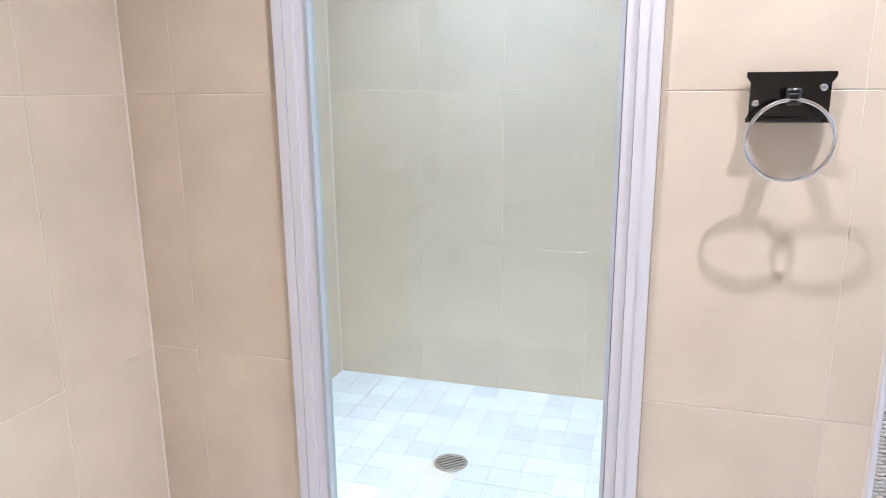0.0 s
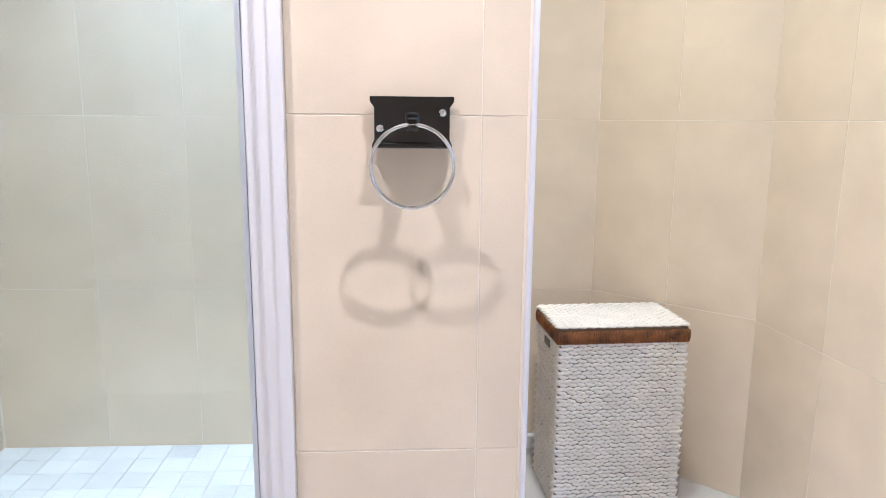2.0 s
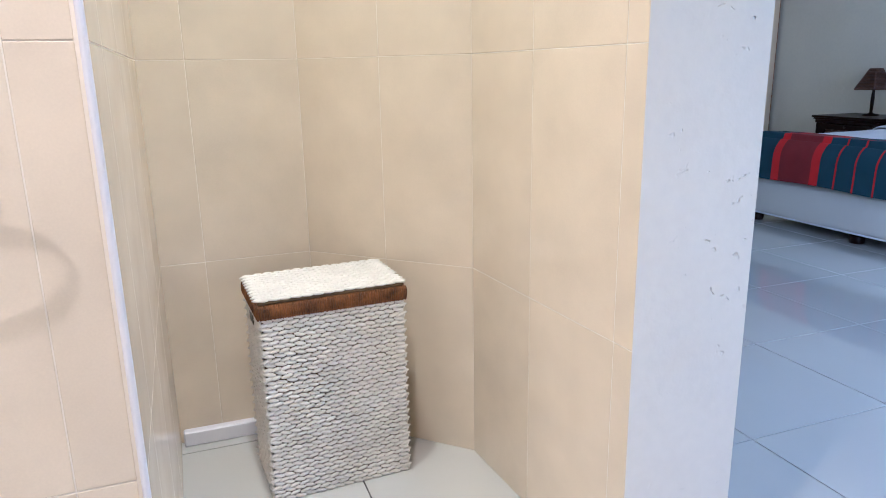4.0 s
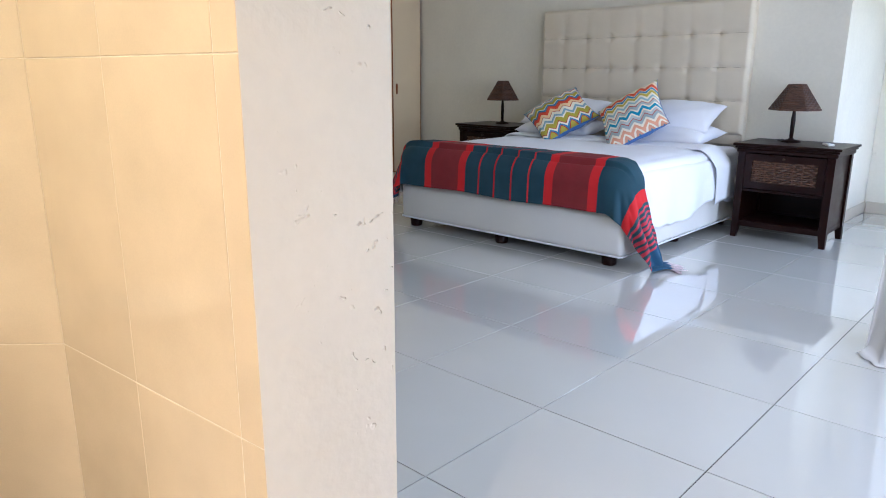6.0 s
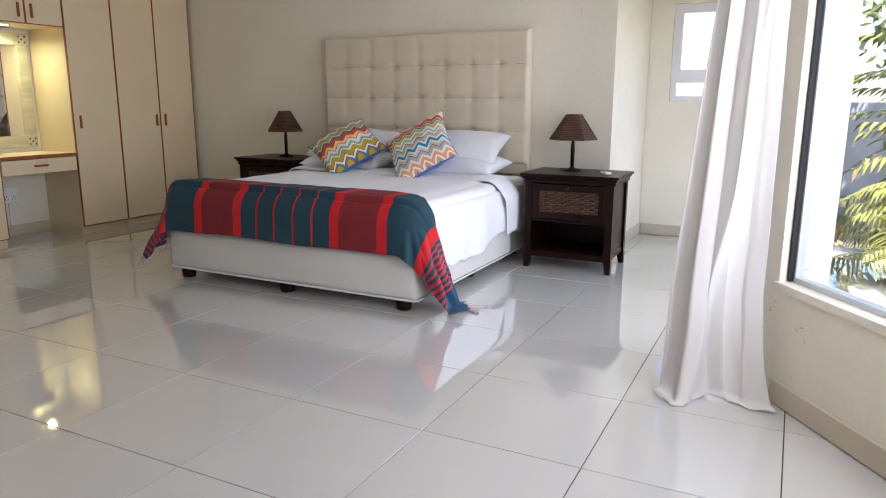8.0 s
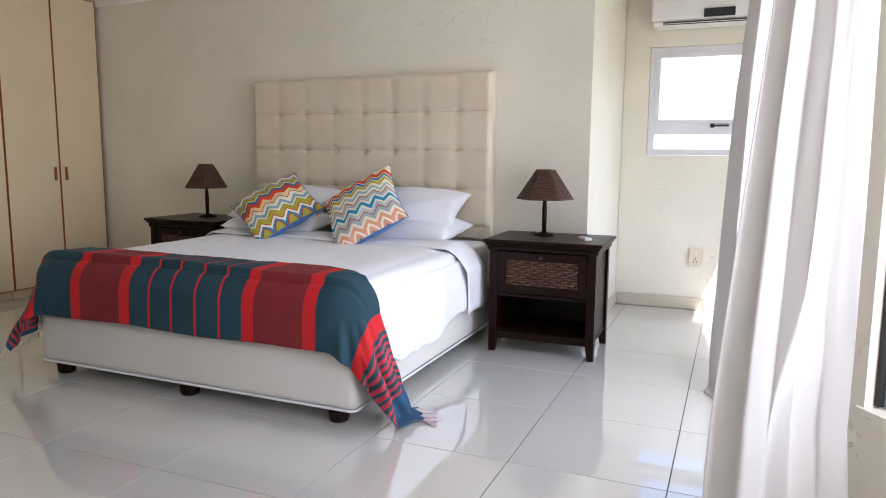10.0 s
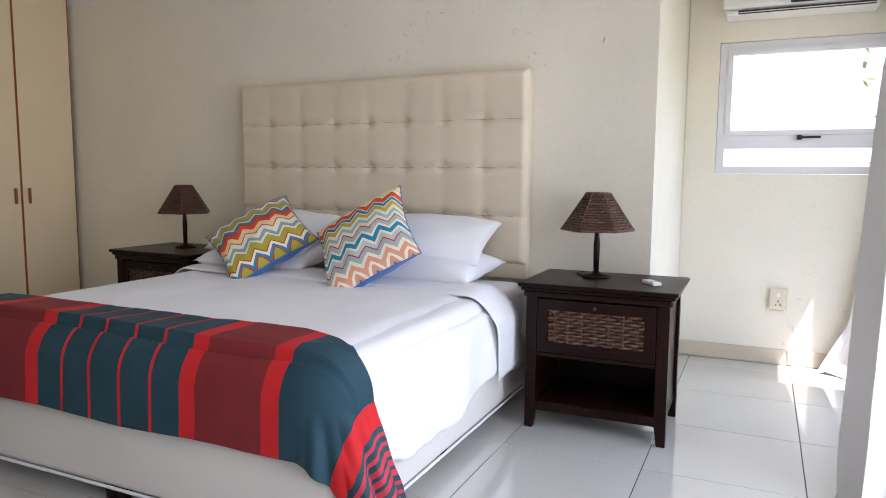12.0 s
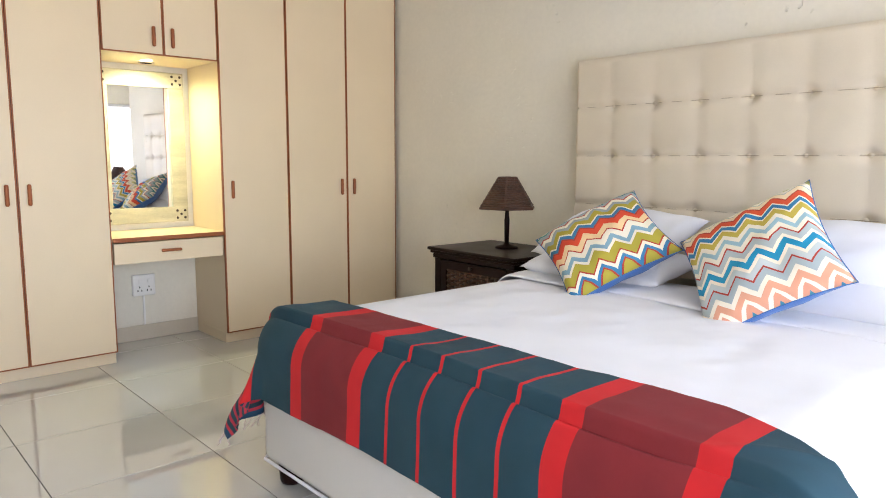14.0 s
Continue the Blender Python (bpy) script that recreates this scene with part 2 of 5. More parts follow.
M_BARK = mat("bark", "6b5848", 0.9, 0.3, 12, 60, 0.6, 0.01)
M_GROUND = mat("garden_ground", "8d8468", 0.95, 0.25, 2, 30, 0.6, 0.02)
M_GLOW = bpy.data.materials.new("lamp_glow")
M_GLOW.use_nodes = True
M_GLOW.node_tree.nodes["Principled BSDF"].inputs["Emission Color"].default_value = (1, 0.9, 0.65, 1)
M_GLOW.node_tree.nodes["Principled BSDF"].inputs["Emission Strength"].default_value = 6

TEAL, MAROON, RED = "1a3f4d", "7f2126", "cb1c20"
half = [(0.062, TEAL), (0.078, RED), (0.202, TEAL), (0.218, RED), (0.337, TEAL), (0.403, RED), (0.668, MAROON), (0.735, RED), (1.04, TEAL), (1.12, RED)]
# from the middle outwards: (end of band, colour), the same to both ends
edges = []
for k in range(8):
    edges += [(1.139 + 0.034 * k, "2a4752"), (1.154 + 0.034 * k, "c53a4c")]
half += edges + [(1.7, "23506f")]
stops, start = [], 0.0
for end, colour in half:
    stops.append((start / 1.7, colour))
    start = end
M_THROW = bands_mat("striped_throw", stops, 1.7, mirror=True)
# zigzag bands from the top: (width, colour)
LINE, CREAM = "b5412f", "f1e7d2"
CHEV_A = [(3, "8d979a"), (2, CREAM), (2, "2f8286"), (4, "a3acad"), (1, LINE), (3, CREAM), (3, "9aa6a6"), (4, "b0a035"), (1, CREAM), (3, "3b7ba3"), (1, LINE), (4, "dd4b28"), (4, "f3cf9c"), (1, LINE), (4, CREAM), (3, "86abbb"), (2, CREAM), (5, "b3a53a"), (1, LINE), (2, CREAM), (2, "3a82ad"), (1, LINE), (4, "b3a53a")]
CHEV_B = [(2, "3f87a0"), (3, "c3bd77"), (3, CREAM), (1, "a9b4b2"), (4, "f4dcb8"), (1, LINE), (4, "e2562f"), (1, CREAM), (3, "2f7fae"), (1, CREAM), (4, "c2ad48"), (3, CREAM), (3, "9dbfc8"), (3, CREAM), (1, LINE), (4, "b4bdbd"), (2, CREAM), (4, "1790b8"), (2, CREAM), (4, "c3cac9"), (1, LINE), (4, "a9b5b8"), (3, CREAM), (4, "e2a283"), (2, CREAM), (3, "dd9a7c")]


def band_stops(bands):
    total, start, out = sum(w for w, _ in bands), 0, []
    for w, colour in bands:
        out.append((start / total, colour))
        start += w
    return out


M_CHEV = [bands_mat("chevron_%s" % k, band_stops(pal), 0.57, 0.10, 1 / 0.098, sh) for k, pal, sh in (("warm", CHEV_A, 0.52), ("pale", CHEV_B, 0.53))]


# ---- building helpers ----
def mesh(name, bm, material, smooth=False):
    me = bpy.data.meshes.new(name)
    bm.normal_update()
    bm.to_mesh(me)
    bm.free()
    for m in material if isinstance(material, (list, tuple)) else [material]:
        me.materials.append(m)
    if smooth:
        for p in me.polygons:
            p.use_smooth = True
    return me


def part(name, bm, material, parent, label="", smooth=False):
    ob = new(name, mesh(name, bm, material, smooth))
    ob.parent = parent
    return tagged(ob, label)


def thing(name, at, label, category, group="", turn=0.0):
    ob = new(name)
    ob.empty_display_size = 0.05
    ob.matrix_world = pose(*at, 0, 0, turn)
    return tagged(ob, label, category, group)


def setting(name, bm, material, label, smooth=False):
    return tagged(new(name, mesh(name, bm, material, smooth)), label, "", "", "structure")


def add_box(bm, x0, x1, y0, y1, z0, z1, bevel=0.0, seg=2):
    m = Matrix.Translation(((x0 + x1) / 2, (y0 + y1) / 2, (z0 + z1) / 2)) @ Matrix.Diagonal((abs(x1 - x0), abs(y1 - y0), abs(z1 - z0), 1))
    made = bmesh.ops.create_cube(bm, size=1, matrix=m)["verts"]
    if bevel:
        bmesh.ops.bevel(bm, geom=list({e for v in made for e in v.link_edges}), offset=bevel, segments=seg, affect="EDGES", profile=0.5)
    return bm


def box(x0, x1, y0, y1, z0, z1, bevel=0.0, seg=2):
    return add_box(bmesh.new(), x0, x1, y0, y1, z0, z1, bevel, seg)


def add_prism(bm, plan, z0, z1):
    low, high = [bm.verts.new((x, y, z0)) for x, y in plan], [bm.verts.new((x, y, z1)) for x, y in plan]
    n = len(plan)
    bm.faces.new(low[::-1])
    bm.faces.new(high)
    for k in range(n):
        bm.faces.new((low[k], low[(k + 1) % n], high[(k + 1) % n], high[k]))
    return bm


def prism(plan, z0, z1):
    return add_prism(bmesh.new(), plan, z0, z1)


def add_lathe(bm, profile, at=(0, 0), n=20):
    rings = [[bm.verts.new((at[0] + r * math.cos(2 * math.pi * k / n), at[1] + r * math.sin(2 * math.pi * k / n), z)) for k in range(n)] for r, z in profile]
    for a, b in zip(rings, rings[1:]):
        for k in range(n):
            bm.faces.new((a[k], a[(k + 1) % n], b[(k + 1) % n], b[k]))
    bm.faces.new(rings[0][::-1])
    bm.faces.new(rings[-1])
    return bm


def lathe(profile, at=(0, 0), n=20):
    return add_lathe(bmesh.new(), profile, at, n)


def add_tube(bm, points, radius, n=6, closed=False):
    pts = [Vector(p) for p in points]
    rings = []
    for k, p in enumerate(pts):
        if closed:
            d = pts[(k + 1) % len(pts)] - pts[k - 1]
        else:
            d = pts[min(k + 1, len(pts) - 1)] - pts[max(k - 1, 0)]
        d.normalize()
        side = d.cross(Vector((0, 0, 1)))
        if side.length < 1e-3:
            side = Vector((1, 0, 0))
        side.normalize()
        up = side.cross(d)
        rings.append([bm.verts.new(p + radius * (math.cos(2 * math.pi * j / n) * side + math.sin(2 * math.pi * j / n) * up)) for j in range(n)])
    pairs = list(zip(rings, rings[1:])) + ([(rings[-1], rings[0])] if closed else [])
    for a, b in pairs:
        for j in range(n):
            bm.faces.new((a[j], a[(j + 1) % n], b[(j + 1) % n], b[j]))
    if not closed:
        bm.faces.new(rings[0][::-1])
        bm.faces.new(rings[-1])
    return bm


def tube(points, radius, n=6, closed=False):
    return add_tube(bmesh.new(), points, radius, n, closed)


def add_grid(bm, fn, nu, nv, uvfn=None):
    """A sheet from fn(i/nu, j/nv)."""
    vs = [[bm.verts.new(fn(i / nu, j / nv)) for j in range(nv + 1)] for i in range(nu + 1)]
    layer = bm.loops.layers.uv.verify() if uvfn else None
    for i in range(nu):
        for j in range(nv):
            ids = ((i, j), (i + 1, j), (i + 1, j + 1), (i, j + 1))
            f = bm.faces.new([vs[a][b] for a, b in ids])
            if uvfn:
                for loop, (a, b) in zip(f.loops, ids):
                    loop[layer].uv = uvfn(a / nu, b / nv)
    return bm


def wall_with_holes(name, p0, p1, thick, height, holes, material, label, bottom=0.0):
    """A wall from p0 to p1 in plan; thick runs to the left of that way; holes: (u0, u1, z0, z1)."""
    a, b = Vector(p0), Vector(p1)
    length = (b - a).length
    d = (b - a) / length
    nrm = Vector((-d.y, d.x)) * thick
    us = sorted({0, length, *[u for h in holes for u in h[:2]]})
    zs = sorted({bottom, height, *[z for h in holes for z in h[2:]]})
    bm = bmesh.new()
    for u0, u1 in zip(us, us[1:]):
        for z0, z1 in zip(zs, zs[1:]):
            if any(h[0] <= u0 and u1 <= h[1] and h[2] <= z0 and z1 <= h[3] for h in holes):
                continue
            q0, q1 = a + d * u0, a + d * u1
            add_prism(bm, [tuple(q0), tuple(q1), tuple(q1 + nrm), tuple(q0 + nrm)], z0, z1)
    bmesh.ops.remove_doubles(bm, verts=bm.verts, dist=1e-5)
    bm.verts.index_update()
    seen = {}
    for f in list(bm.faces):
        seen.setdefault(frozenset(v.index for v in f.verts), []).append(f)
    bmesh.ops.delete(bm, geom=[f for fs in seen.values() if len(fs) > 1 for f in fs], context="FACES_ONLY")
    bmesh.ops.recalc_face_normals(bm, faces=bm.faces)
    return setting(name, bm, material, label)


# ---- the plan (metres) ----
CEIL, BCEIL = 2.56, 2.5
HB0, HB1 = Vector((-6.72, 6.286)), Vector((-1.70, 6.06))        # headboard wall
SLOPE = math.degrees(math.atan2(HB1.y - HB0.y, HB1.x - HB0.x))
ALC_Y = 7.25                                                    # back of the window recess
SW, SX = Vector((-0.46, 3.75)), Vector((0.586, -0.810))         # slanting window wall: start and way
NOOK = [(-2.265, -0.16), (-2.265, 0.41), (-1.866, 0.812), (-1.168, 0.862)]
JAMB = (-1.122, 1.10)


def hb_y(x):
    return HB0.y + (x - HB0.x) * (HB1.y - HB0.y) / (HB1.x - HB0.x)


# floor slab, ceiling
floor = setting("floor", prism([(-6.95, -1.95), (1.75, -1.95), (1.75, 2.2), (-0.28, 4.1), (-0.28, 7.5), (-6.95, 7.5)], -0.2, -0.004), M_GROUT, "large pale polished porcelain tiles with dark grout")
bm = prism([(-6.95, 0.95), (1.75, 0.95), (1.75, 1.6), (-0.25, 4.0), (-0.25, 7.5), (-6.95, 7.5)], CEIL, CEIL + 0.12)
add_prism(bm, [(-2.5, -1.95), (1.75, -1.95), (1.75, 0.95), (-2.5, 0.95)], BCEIL, BCEIL + 0.18)
setting("ceiling", bm, M_CEIL, "plain white painted ceiling")

# bedroom walls
setting("wall_headboard", prism([tuple(HB0), tuple(HB1), (HB1.x + 0.02, ALC_Y + 0.2), (-6.95, ALC_Y + 0.2), (-6.95, 6.29)], 0, CEIL), M_WALL, "cream plastered wall with pits and trowel marks")
wall_with_holes("wall_alcove", (HB1.x + 0.02, ALC_Y), (-0.2, ALC_Y), 0.2, CEIL, [(0.19, 1.25, 1.2, 2.02)], M_WALL, "cream plastered wall of the window recess")
wall_with_holes("wall_right", (-0.42, ALC_Y + 0.2), (-0.42, 4.05), 0.14, CEIL, [(0.50, 1.95, 0.02, 2.0), (2.35, 3.25, 0.02, 2.0)], M_WALL, "white plastered wall with glazed garden doors")
wall_with_holes("wall_window", tuple(SW + SX * 3.1), tuple(SW), -0.17, CEIL, [(0.25, 3.10, 0.49, 2.3)], M_WALL, "cream plastered wall below a wide window")
setting("wall_left", prism([(-6.95, 0.9), (-6.63, 0.9), (-6.63, 6.282), (-6.95, 6.29)], 0, CEIL), M_WALL, "cream plastered wall behind the wardrobes")
e = SW + SX * 3.1
setting("wall_east", prism([(e.x, e.y), (e.x + 0.25, e.y + 0.1), (1.75, -1.95), (1.5, -1.95), (1.5, 0.9), (e.x, 1.1)], 0, CEIL), M_WALL, "plain plastered wall")
# wall between bedroom and bathroom, with the doorway
setting("wall_doorway", prism([NOOK[2], NOOK[3], JAMB, (-6.63, 1.10), (-6.63, 0.9), (-2.5, 0.9), (-2.5, 0.812)], 0, CEIL), M_JAMB, "chipped white plaster reveal of an open doorway")
setting("wall_doorway_side", prism([(0.15, 0.87), (1.5, 0.87), (1.5, 1.10), (0.15, 1.10)], 0, CEIL), M_JAMB, "white plastered doorway pier")
setting("wall_doorway_head", prism([(-1.14, 0.87), (0.15, 0.87), (0.15, 1.10), (-1.122, 1.10)], 2.1, CEIL), M_JAMB, "white plastered doorway head")

# bathroom walls
setting("wall_nook", prism([NOOK[0], NOOK[1], NOOK[2], (-2.5, 0.812), (-2.5, -0.16)], 0, BCEIL), M_BGROUT, "beige tiled nook wall")
setting("wall_shower_side", prism([(-2.3, -0.16), (-1.055, -0.16), (-1.055, -0.04), (-2.3, -0.04)], 0, BCEIL), M_BGROUT, "beige tiled shower partition")
wall_with_holes("wall_shower_front", (-1.055, -0.16), (-1.055, -1.72), -0.11, BCEIL, [(0.315, 1.035, 0.05, 2.05)], M_BGROUT, "beige tiled wall beside a shower door")
setting("wall_shower_back", prism([(-2.5, -1.95), (-2.306, -1.95), (-2.306, -0.16), (-2.5, -0.16)], 0, BCEIL), M_BGROUT, "beige tiled shower back wall")
setting("wall_south", prism([(-2.306, -1.95), (1.5, -1.95), (1.5, -1.606), (-1.055, -1.606), (-1.055, -1.706), (-2.306, -1.706)], 0, BCEIL), M_BGROUT, "beige tiled bathroom wall")
setting("wall_bath_east", prism([(1.35, -1.606), (1.5, -1.606), (1.5, 0.87), (1.35, 0.87)], 0, BCEIL), M_BGROUT, "beige bathroom wall")


# skirting and trims
def strip(name, p0, p1, thick, z0, z1, material, label, bevel=0.004):
    a, b = Vector(p0), Vector(p1)
    d = (b - a).normalized()
    nrm = Vector((d.y, -d.x)) * thick
    bm = prism([tuple(a), tuple(a + nrm), tuple(b + nrm), tuple(b)], z0, z1)
    bmesh.ops.recalc_face_normals(bm, faces=bm.faces)
    bmesh.ops.bevel(bm, geom=list(bm.edges), offset=min(bevel, thick * 0.4), segments=1, affect="EDGES")
    return setting(name, bm, material, label)


strip("baseboard", (-6.1, hb_y(-6.1)), (HB1.x, HB1.y), 0.012, 0.002, 0.1, M_SKIRT, "beige tile skirting")
strip("baseboard_side", (HB1.x + 0.0, HB1.y), (HB1.x + 0.02, ALC_Y - 0.013), 0.012, 0.002, 0.1, M_SKIRT, "beige tile skirting")
strip("baseboard_alcove", (HB1.x + 0.034, ALC_Y), (-0.42, ALC_Y), 0.012, 0.002, 0.1, M_SKIRT, "beige tile skirting")
strip("baseboard_window", tuple(SW + SX * 0.02), tuple(SW + SX * 3.05), 0.012, 0.002, 0.1, M_SKIRT, "beige tile skirting")
strip("baseboard_nook", (-2.259, -0.03), (-2.259, 0.40), 0.03, 0.0, 0.05, M_WHITE, "white skirting strip in the tiled nook")
bm = bmesh.new()
prof = [(0.0, 0.10), (0.012, 0.085), (0.03, 0.055), (0.06, 0.025), (0.085, 0.012), (0.09, 0.0)]
for (off0, dz0), (off1, dz1) in zip(prof, prof[1:]):
    x0, x1 = -6.72, HB1.x
    q = [(x0, hb_y(x0) - off0, CEIL - dz0), (x1, hb_y(x1) - off0, CEIL - dz0), (x1, hb_y(x1) - off1, CEIL - dz1), (x0, hb_y(x0) - off1, CEIL - dz1)]
    bm.faces.new([bm.verts.new(v) for v in q])
bmesh.ops.remove_doubles(bm, verts=bm.verts, dist=1e-5)
setting("trim_cornice", bm, M_CEIL, "white coved cornice under the ceiling", True)
# rounded white edge trim on the partition's corner
setting("trim_corner", lathe([(0.0055, 0.0), (0.0055, BCEIL)], (-1.0535, -0.0425), 12), M_WHITE, "white tile edge trim on the wall corner")
# pillar between window and garden door
setting("pillar", prism([(-0.4602, 3.7503), (-0.322, 3.852), (-0.28, 3.90), (-0.28, 4.05), (-0.5, 4.05), (-0.5215, 3.835)], 0, CEIL), M_WALL, "cream plastered pillar beside the window")

# ---- windows and doors ----
def frame_ring(u0, u1, z0, z1, w, d0, d1, place):
    """Four bars round an opening; place(u, depth, z) gives the world point."""
    bm = bmesh.new()
    for a, b, c, e in ((u0, u1, z0, z0 + w), (u0, u1, z1 - w, z1), (u0, u0 + w, z0 + w, z1 - w), (u1 - w, u1, z0 + w, z1 - w)):
        vs = [bm.verts.new(place(u, d, z)) for u in (a, b) for d in (d0, d1) for z in (c, e)]
        for q in ((0, 1, 3, 2), (4, 6, 7, 5), (0, 4, 5, 1), (2, 3, 7, 6), (0, 2, 6, 4), (1, 5, 7, 3)):
            bm.faces.new([vs[k] for k in q])
    bmesh.ops.recalc_face_normals(bm, faces=bm.faces)
    return bm


def slab(u0, u1, z0, z1, d0, d1, place):
    bm = bmesh.new()
    vs = [bm.verts.new(place(u, d, z)) for u in (u0, u1) for d in (d0, d1) for z in (z0, z1)]
    for q in ((0, 1, 3, 2), (4, 6, 7, 5), (0, 4, 5, 1), (2, 3, 7, 6), (0, 2, 6, 4), (1, 5, 7, 3)):
        bm.faces.new([vs[k] for k in q])
    bmesh.ops.recalc_face_normals(bm, faces=bm.faces)
    return bm


SN = Vector((0.810, 0.586))


def bay(u, d, z):
    p = SW + SX * u + SN * d
    return (p.x, p.y, z)


def opening(name, label):
    return tagged(new(name), label, "", "", "structure")


def pane(bm, parent):
    ob = part("pane", bm, M_GLASS, parent)
    ob.visible_shadow = False
    return ob


win = opening("window_1", "wide fixed window in a grey aluminium frame")
part("window_frame", frame_ring(0.004, 2.845, 0.495, 2.295, 0.022, 0.05, 0.085, bay), M_GREY, win)
part("gasket", slab(0.003, 0.017, 0.5, 2.29, 0.03, 0.05, bay), M_BLACK, win, "black rubber gasket")
part("mullion", slab(1.45, 1.49, 0.525, 2.265, 0.05, 0.085, bay), M_GREY, win)
pane(slab(0.027, 1.45, 0.517, 2.265, 0.064, 0.07, bay), win)
pane(slab(1.49, 2.823, 0.517, 2.265, 0.064, 0.07, bay), win)
part("window_sill", slab(-0.02, 2.9, 0.462, 0.4945, -0.012, 0.049, bay), M_WALL, win, "rounded plaster sill")


def alc(u, d, z):
    return (u, ALC_Y + d, z)


win = opening("window_2", "white aluminium window with a top-hung sash")
part("window_frame", frame_ring(-1.488, -0.432, 1.202, 2.018, 0.045, 0.03, 0.09, alc), M_WHITE, win)
part("transom", slab(-1.443, -0.477, 1.36, 1.44, 0.03, 0.09, alc), M_WHITE, win)
sash = part("sash", frame_ring(-1.442, -0.478, 1.441, 1.972, 0.03, 0.015, 0.06, alc), M_WHITE, win)
pane(slab(-1.411, -0.509, 1.472, 1.941, 0.035, 0.04, alc), win)
pane(slab(-1.442, -0.478, 1.248, 1.359, 0.05, 0.055, alc), win)
bm = box(-1.03, -0.90, ALC_Y - 0.005, ALC_Y + 0.012, 1.418, 1.432, 0.004)
add_box(bm, -1.03, -1.0, ALC_Y + 0.0, ALC_Y + 0.03, 1.41, 1.44, 0.004)
part("latch", bm, M_PATCH, win, "dark metal latch")


def side(u, d, z):
    return (-0.42 + d, u, z)


for k, (a, b) in enumerate(((5.502, 6.948), (4.202, 5.098))):
    dr = opening("door_%d" % (k + 1), "white framed glazed garden door")
    part("door_frame", frame_ring(a, b, 0.022, 1.998, 0.05, 0.06, 0.12, side), M_WHITE, dr)
    pane(slab(a + 0.05, b - 0.05, 0.072, 1.948, 0.085, 0.091, side), dr)


def shw(u, d, z):
    return (-1.055 - d, u, z)


sd = opening("door_shower", "white framed clear glass shower door")
part("door_frame", frame_ring(-1.194, -0.476, 0.052, 2.048, 0.022, -0.016, 0.08, shw), M_WHITE, sd)
part("outer_trim", frame_ring(-1.216, -0.456, 0.0, 2.07, 0.02, -0.02, -0.004, shw), M_WHITE, sd)
part("door_leaf", frame_ring(-1.171, -0.499, 0.076, 2.024, 0.021, -0.008, 0.03, shw), M_WHITE, sd)
part("edge_strip", frame_ring(-1.149, -0.521, 0.098, 2.002, 0.008, -0.012, 0.022, shw), M_GREY, sd)
ob = part("pane", slab(-1.141, -0.529, 0.106, 1.994, 0.006, 0.012, shw), M_SHOWERGLASS, sd)
ob.visible_shadow = False


def bwin(u, d, z):
    return (1.345 - d, u, z)


win = opening("window_3", "white framed bathroom window")
part("window_frame", frame_ring(-1.45, -0.65, 0.85, 1.55, 0.05, 0.0, 0.03, bwin), M_WHITE, win)
part("mullion", slab(-1.07, -1.03, 0.9, 1.5, 0.0, 0.025, bwin), M_WHITE, win)
win_pane = part("pane", slab(-1.4, -0.7, 0.9, 1.5, 0.004, 0.01, bwin), M_PLASTIC, win, "frosted white pane")
tub = thing("bathtub", (0.98, -1.05, 0), "white built-in bathtub with a rounded rim", "bathtub")
part("body", box(-0.34, 0.34, -0.52, 0.52, 0.0, 0.52, 0.04, 3), M_PLASTIC, tub)
part("rim", box(-0.36, 0.36, -0.54, 0.54, 0.52, 0.56, 0.018, 3), M_PLASTIC, tub)

# ---- bed ----
BX0, BX1, BY0, BY1, BZ = -4.25, -2.305, 4.10, 5.97, 0.625


def drape(bm, x0, x1, y0, y1, top, u0, u1, v0, v1, nu, nv, ripple=0.012, lift=0.0, soft=0.035, seed=0.0, roll=0.2):
    """Cloth over a bed's top: u runs along x from u0 (past x0) to u1 (past x1), v along y from v0 (past y0) to v1."""
    def at(a, b):
        u, v = u0 + (u1 - u0) * a, v0 + (v1 - v0) * b
        s = max(0, x0 - u) if u < (x0 + x1) / 2 else max(0, u - x1)
        d = max(0, y0 - v)
        s *= 1 + 0.45 * noise.noise((v * 2.3, 1.7, seed)) + 0.12 * noise.noise((v * 9.0, 4.7, seed))
        sx = -1 if u < (x0 + x1) / 2 else 1
        x, y = min(max(u, x0), x1), min(max(v, y0), y1)
        r = math.hypot(s, d)
        wr = noise.noise((u * 3.0, v * 3.0, seed)) * 0.5 + noise.noise((u * 9.0, v * 7.0, seed + 5)) * 0.22 + noise.noise((u * 21.0, v * 13.0, seed + 9)) * 0.08
        if r == 0:
            # a gentle roll over the edge, and slack on the top
            ex, ey = max(0, 1 - min(u - x0, x1 - u) / roll), max(0, 1 - (v - y0) / roll)
            dip = soft * min(1, math.hypot(ex, ey)) ** 2
            slack = 1 + 0.7 * min(1, max(0, (v - 4.55) / 0.2))
            return (x, y, top - dip + lift + ripple * wr * slack)
        th = math.atan2(d, s)
        z = top - soft - r * 0.985 + lift
        push = 0.012 + 0.03 * min(1, r / 0.25)
        wave = ripple * 1.4 * min(1, r / 0.12) * math.sin((v if th < 0.8 else u) * 17 + 2 * math.sin(u * 5 + seed)) * (0.6 + 0.8 * wr)
        bulge = 0.30 * r * math.sin(2 * th) * (1 + 0.45 * math.sin(th * 6))
        x += sx * (math.cos(th) * (push + wave) + 0.6 * bulge)
        y -= math.sin(th) * (push + wave) + 0.35 * bulge
        return (x, y, z)
    return add_grid(bm, at, nu, nv)


